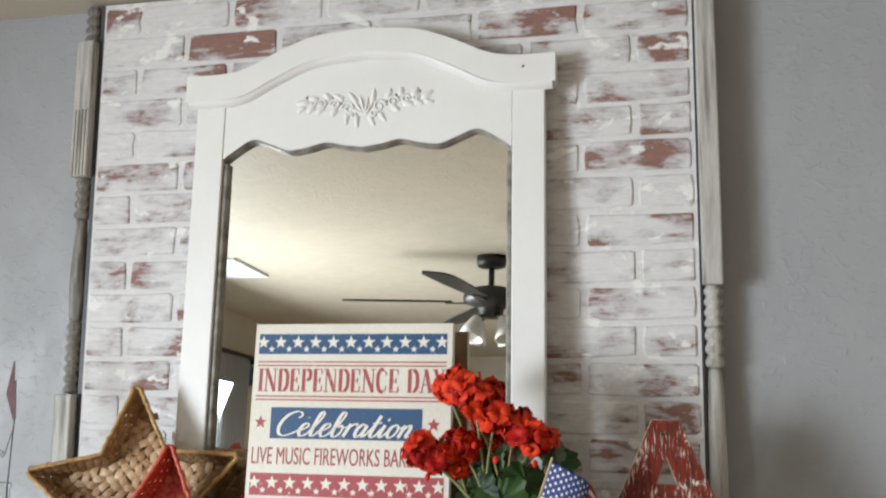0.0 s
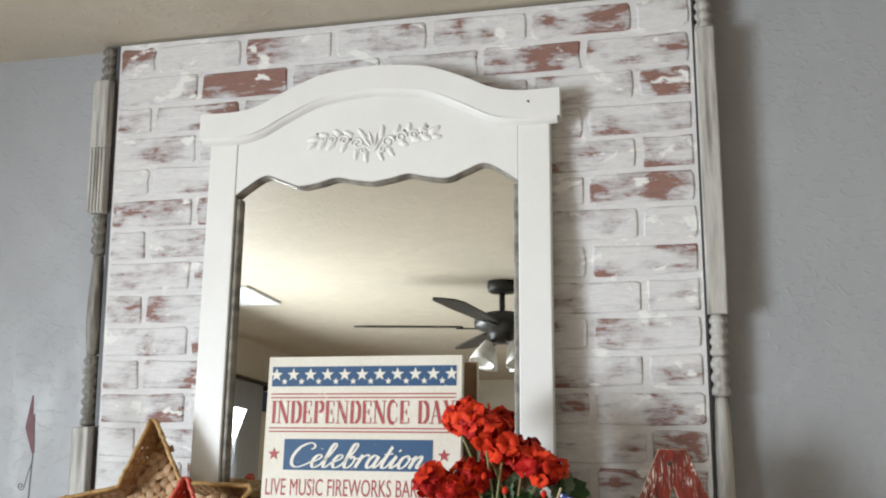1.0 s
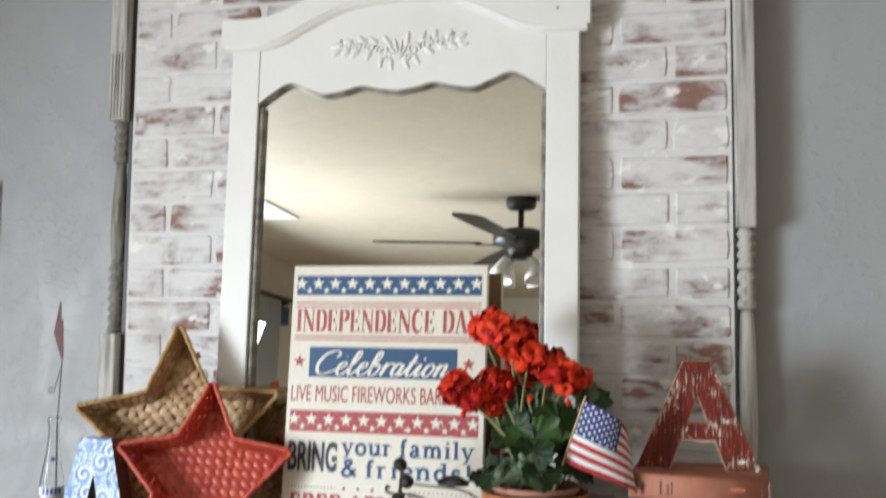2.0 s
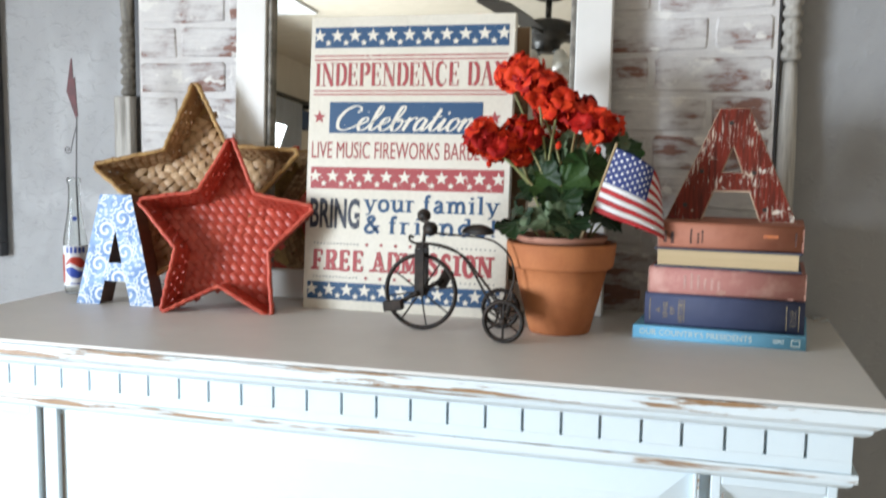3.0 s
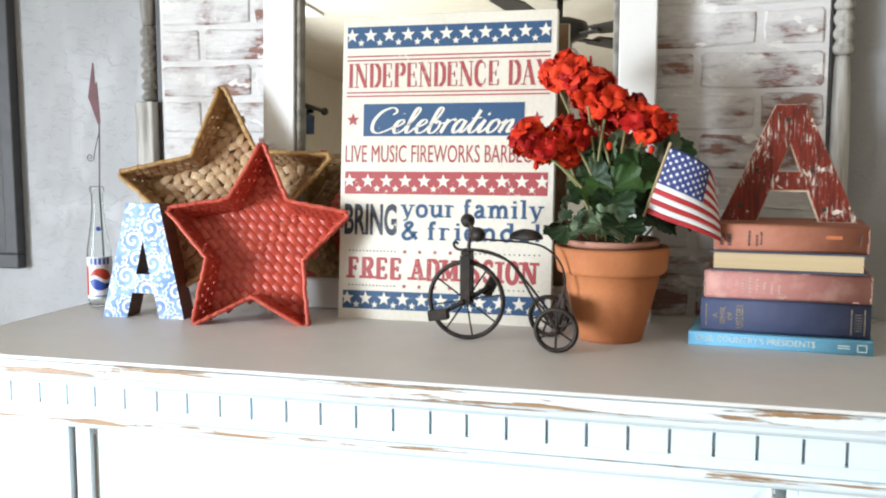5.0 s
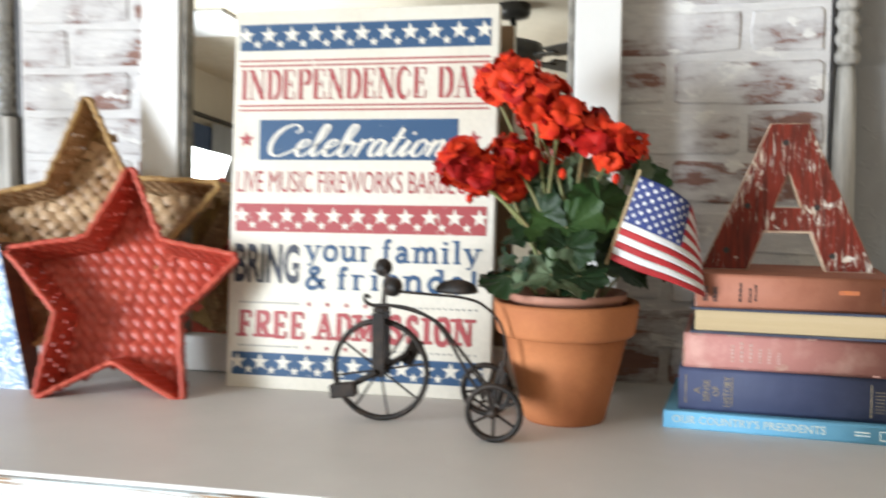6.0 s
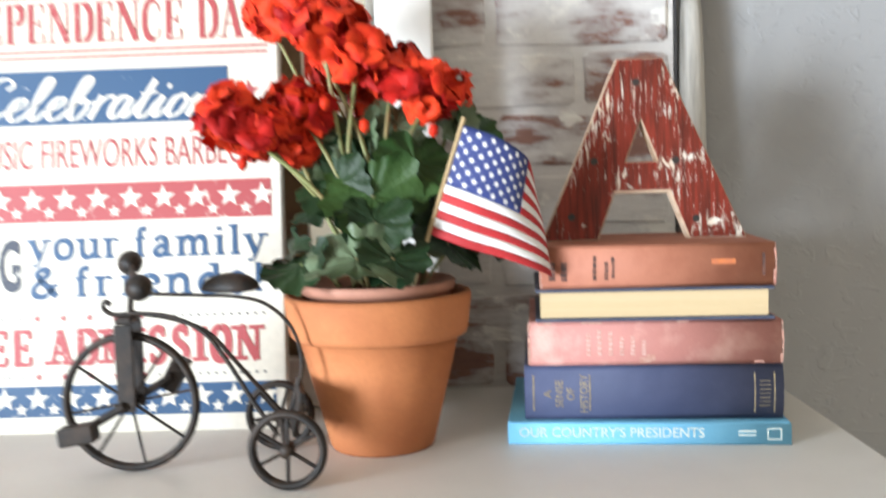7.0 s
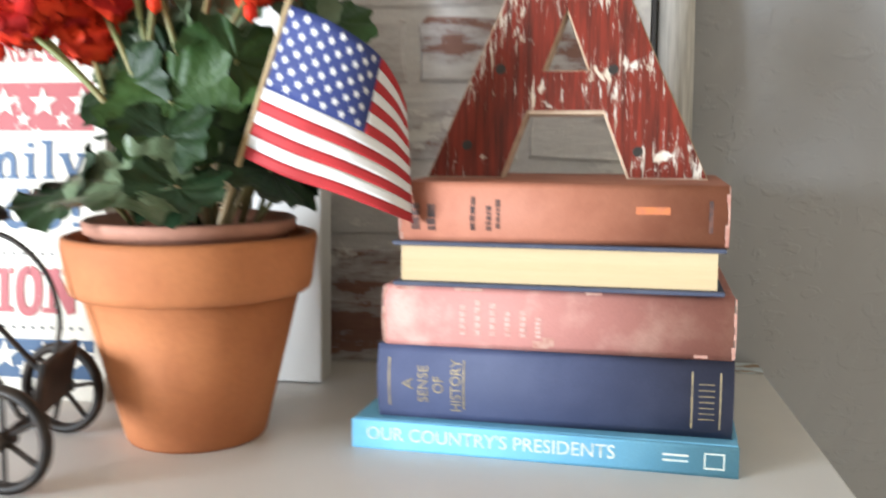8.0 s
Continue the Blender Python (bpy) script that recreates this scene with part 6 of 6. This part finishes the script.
def ceiling_fan():
    ob = thing("ceiling_fan", pose(0.0, -2.4, CEIL), "black ceiling fan with frosted glass lamp shades", "ceiling fan")
    part("canopy", lathe(bmesh.new(), [(0.0, 0.0), (0.066, 0.0), (0.066, -0.03), (0.060, -0.045), (0.02, -0.052), (0.0, -0.052)], 32), BLACK, ob, smooth=True)
    part("downrod", tube(bmesh.new(), [(0, 0, -0.05), (0, 0, -0.1), (0, 0, -0.15)], 0.013, 14), BLACK, ob, smooth=True)
    part("motor", lathe(bmesh.new(), [(0.0, -0.135), (0.07, -0.140), (0.115, -0.155), (0.122, -0.18), (0.118, -0.205), (0.07, -0.225), (0.055, -0.235), (0.05, -0.27), (0.0, -0.275)], 40), BLACK, ob, smooth=True)
    shade_mat = mat("frosted_glass_shade", (0.80, 0.79, 0.75), None, 0.35)
    for k in range(5):
        a = radians(k * 72 + 28)
        arm = part("blade_arm", boxed(0.10, 0.20, -0.018, 0.018, -0.006, 0.0, bevel=0.002), BLACK, ob, m=pose(0, 0, -0.205, 8, 0, k * 72 + 28))
        bm = bmesh.new()
        pts = [(0.17, -0.045), (0.40, -0.065), (0.60, -0.068), (0.645, -0.045), (0.652, 0.0), (0.645, 0.045), (0.60, 0.068), (0.40, 0.065), (0.17, 0.045)]
        f = [bm.verts.new((x, y, 0.001)) for x, y in pts]
        g = [bm.verts.new((x, y, 0.007)) for x, y in pts]
        bm.faces.new(f)
        bm.faces.new(g)
        for i in range(len(pts)):
            j = (i + 1) % len(pts)
            bm.faces.new((f[i], f[j], g[j], g[i]))
        part("blade", bm, BLACK, ob, m=pose(0, 0, -0.205, 8, 0, k * 72 + 28))
    for k in range(4):
        a = radians(k * 90 + 40)
        c = Vector((0.075 * math.cos(a), 0.075 * math.sin(a), -0.275))
        part("shade", lathe(bmesh.new(), [(0.018, 0.0), (0.028, -0.02), (0.044, -0.06), (0.055, -0.10), (0.052, -0.10), (0.041, -0.06), (0.025, -0.02), (0.0, 0.0)], 20), shade_mat, ob, "frosted glass shade", smooth=True, m=Matrix.Translation(c) @ pose(0, 0, 0, 22 * math.sin(a), -22 * math.cos(a) * -1 * -1, 0))
        part("lamp_arm", tube(bmesh.new(), [(0.02 * math.cos(a), 0.02 * math.sin(a), -0.262), tuple(c * 0.8 + Vector((0, 0, -0.05))), tuple(c + Vector((0, 0, 0.004)))], 0.008, 8), BLACK, ob)


ceiling_fan()
vent = thing("ceiling_vent", pose(-1.37, -2.5, CEIL - 0.0005), "white slatted ceiling air vent", "vent")
for a in ((-0.20, 0.20, -0.20, -0.165), (-0.20, 0.20, 0.165, 0.20), (-0.20, -0.165, -0.165, 0.165), (0.165, 0.20, -0.165, 0.165)):
    part("vent_frame", boxed(a[0], a[1], a[2], a[3], -0.012, 0.0, bevel=0.002), VENT_WHITE, vent)
part("backing", boxed(-0.1648, 0.1648, -0.1648, 0.1648, -0.003, 0.0), VENT_WHITE, vent)
for k in range(10):
    part("slat", boxed(-0.164, 0.164, -0.013, 0.013, -0.001, 0.001), VENT_WHITE, vent, m=pose(0, -0.146 + k * 0.0325, -0.0075, 18, 0, 0))

def sheer(name, base):
    """Thin cloth that lets the daylight through."""
    m, n, l, b = nodes_of(name)
    b.inputs["Base Color"].default_value = (*base, 1)
    b.inputs["Roughness"].default_value = 0.9
    glow = n.new("ShaderNodeBsdfTranslucent")
    weave = mix(n, l, ramp(n, l, noise_node(n, l, 14, 3, 0.5, (1, 1, 0.15)), 0.35, 0.65), base, tuple(c * 0.8 for c in base))
    l.new(weave, glow.inputs["Color"])
    both = n.new("ShaderNodeMixShader")
    both.inputs[0].default_value = 0.45
    l.new(b.outputs[0], both.inputs[1])
    l.new(glow.outputs[0], both.inputs[2])
    l.new(both.outputs[0], n["Material Output"].inputs["Surface"])
    return m


CURTAIN = sheer("pale_sheer_cloth", (0.60, 0.61, 0.63))


def curtain(y0, y1, z0, z1):
    ob = thing("curtain", pose(LEFT + 0.07, 0, 0), "pale sheer curtain hanging from a dark rod", "curtain", "curtains")
    bm = bmesh.new()
    n = 60
    rows = [[bm.verts.new((0.022 * math.sin(i * 1.05) * (0.6 if z > 2 else 1), y0 + (y1 - y0) * i / n, z)) for i in range(n + 1)] for z in (z0, (z0 + z1) / 2, z1)]
    for a, b in zip(rows, rows[1:]):
        for i in range(n):
            bm.faces.new((a[i], a[i + 1], b[i + 1], b[i]))
    piece = part("fabric", bm, CURTAIN, ob, smooth=True)
    sol = piece.modifiers.new("cloth", "SOLIDIFY")
    sol.thickness = 0.003


curtain(-3.90, -3.48, 0.15, 2.18)
rod_ob = thing("curtain_rod", pose(LEFT + 0.07, -3.35, 2.20), "dark metal curtain rod on wall brackets", "curtain rod")
part("rod", tube(bmesh.new(), [(0, -0.85, 0), (0, 0, 0), (0, 0.85, 0)], 0.013, 12), BLACK, rod_ob, smooth=True)
for y in (-0.86, 0.86):
    part("finial", lathe(bmesh.new(), [(0.0, -0.03), (0.022, -0.015), (0.026, 0.0), (0.02, 0.02), (0.0, 0.03)], 14, (0, y, 0), "y"), BLACK, rod_ob, smooth=True)
for y in (-0.7, 0.7):
    part("bracket", boxed(-0.069, -0.012, y - 0.012, y + 0.012, -0.03, 0.015), BLACK, rod_ob)
valance = thing("window_valance", pose(LEFT, -3.40, 2.06), "dark blue fabric valance over the window", "valance")
part("fabric", boxed(0.002, 0.05, -0.7, 0.7, -0.02, 0.10, bevel=0.006), mat("dark_blue_fabric", (0.05, 0.08, 0.15), (0.035, 0.055, 0.11), 0.85, scale=20), valance)


# ---- bricks of the panel ----
def brick_panel():
    ob = thing("brick_panel", pose(0, 0, H), "whitewashed faux brick panel standing on the mantel", "brick wall")
    part("backing", boxed(PX0, PX1, 0.0030, 0.038, 0, PTOP - H), MORTAR, ob, "white mortar between the bricks")
    rnd = random.Random(11)

    def brick_mesh(length, k):
        """One brick face with rounded corners, soft at the rim and a little uneven."""
        r = random.Random(k)
        hh = COURSE - 0.0095
        c = r.uniform(0.0028, 0.0055)
        bm = bmesh.new()
        wob = [(r.uniform(-0.0024, 0.0024), r.uniform(-0.0024, 0.0024)) for _ in range(12)]
        rings = []
        for inset, y in ((0.0, 0.0046), (0.0010, 0.0016), (0.0034, 0.0)):
            x0, x1, z0, z1 = inset, length - inset, inset, hh - inset
            pts = [(x0 + c, z0), (x0 + (x1 - x0) * 0.5, z0), (x1 - c, z0), (x1, z0 + c), (x1, (z0 + z1) / 2), (x1, z1 - c),
                   (x1 - c, z1), (x0 + (x1 - x0) * 0.5, z1), (x0 + c, z1), (x0, z1 - c), (x0, (z0 + z1) / 2), (x0, z0 + c)]
            rings.append([bm.verts.new((x + wx, y + r.uniform(-0.0005, 0.0005) * (y < 0.004), z + wz)) for (x, z), (wx, wz) in zip(pts, wob)])
        for a, b in zip(rings, rings[1:]):
            for i in range(12):
                bm.faces.new((a[i], a[(i + 1) % 12], b[(i + 1) % 12], b[i]))
        bm.faces.new(rings[-1])
        bmesh.ops.recalc_face_normals(bm, faces=bm.faces)
        me = bpy.data.meshes.new("brick")
        bm.to_mesh(me)
        bm.free()
        me.materials.append(BRICK)
        return me

    cache = {}
    z0 = 1.673
    for c in range(-6, 12):
        z = z0 + c * COURSE
        if z < H - 0.03 or z + COURSE - 0.0095 > PTOP + 0.002:
            continue
        right = PX1 - 0.006 if c % 2 == 0 else 0.652
        ends = [right]
        if c % 2:
            ends.insert(0, PX1 - 0.006)
        while ends[-1] > PX0 + 0.02:
            ends.append(ends[-1] - BRICK_LEN)
        for a, b in zip(ends[1:], ends):
            lo, hi = max(a + 0.0105, PX0 + 0.004), b
            if hi - lo < 0.02:
                continue
            length = round(hi - lo, 3)
            key = (length, rnd.randrange(8))
            if key not in cache:
                cache[key] = brick_mesh(length, len(cache))
            mesh_part("brick", cache[key], BRICK, ob, m=pose(lo, 0.0, max(z - H, 0.001)))
    return ob


brick_panel()
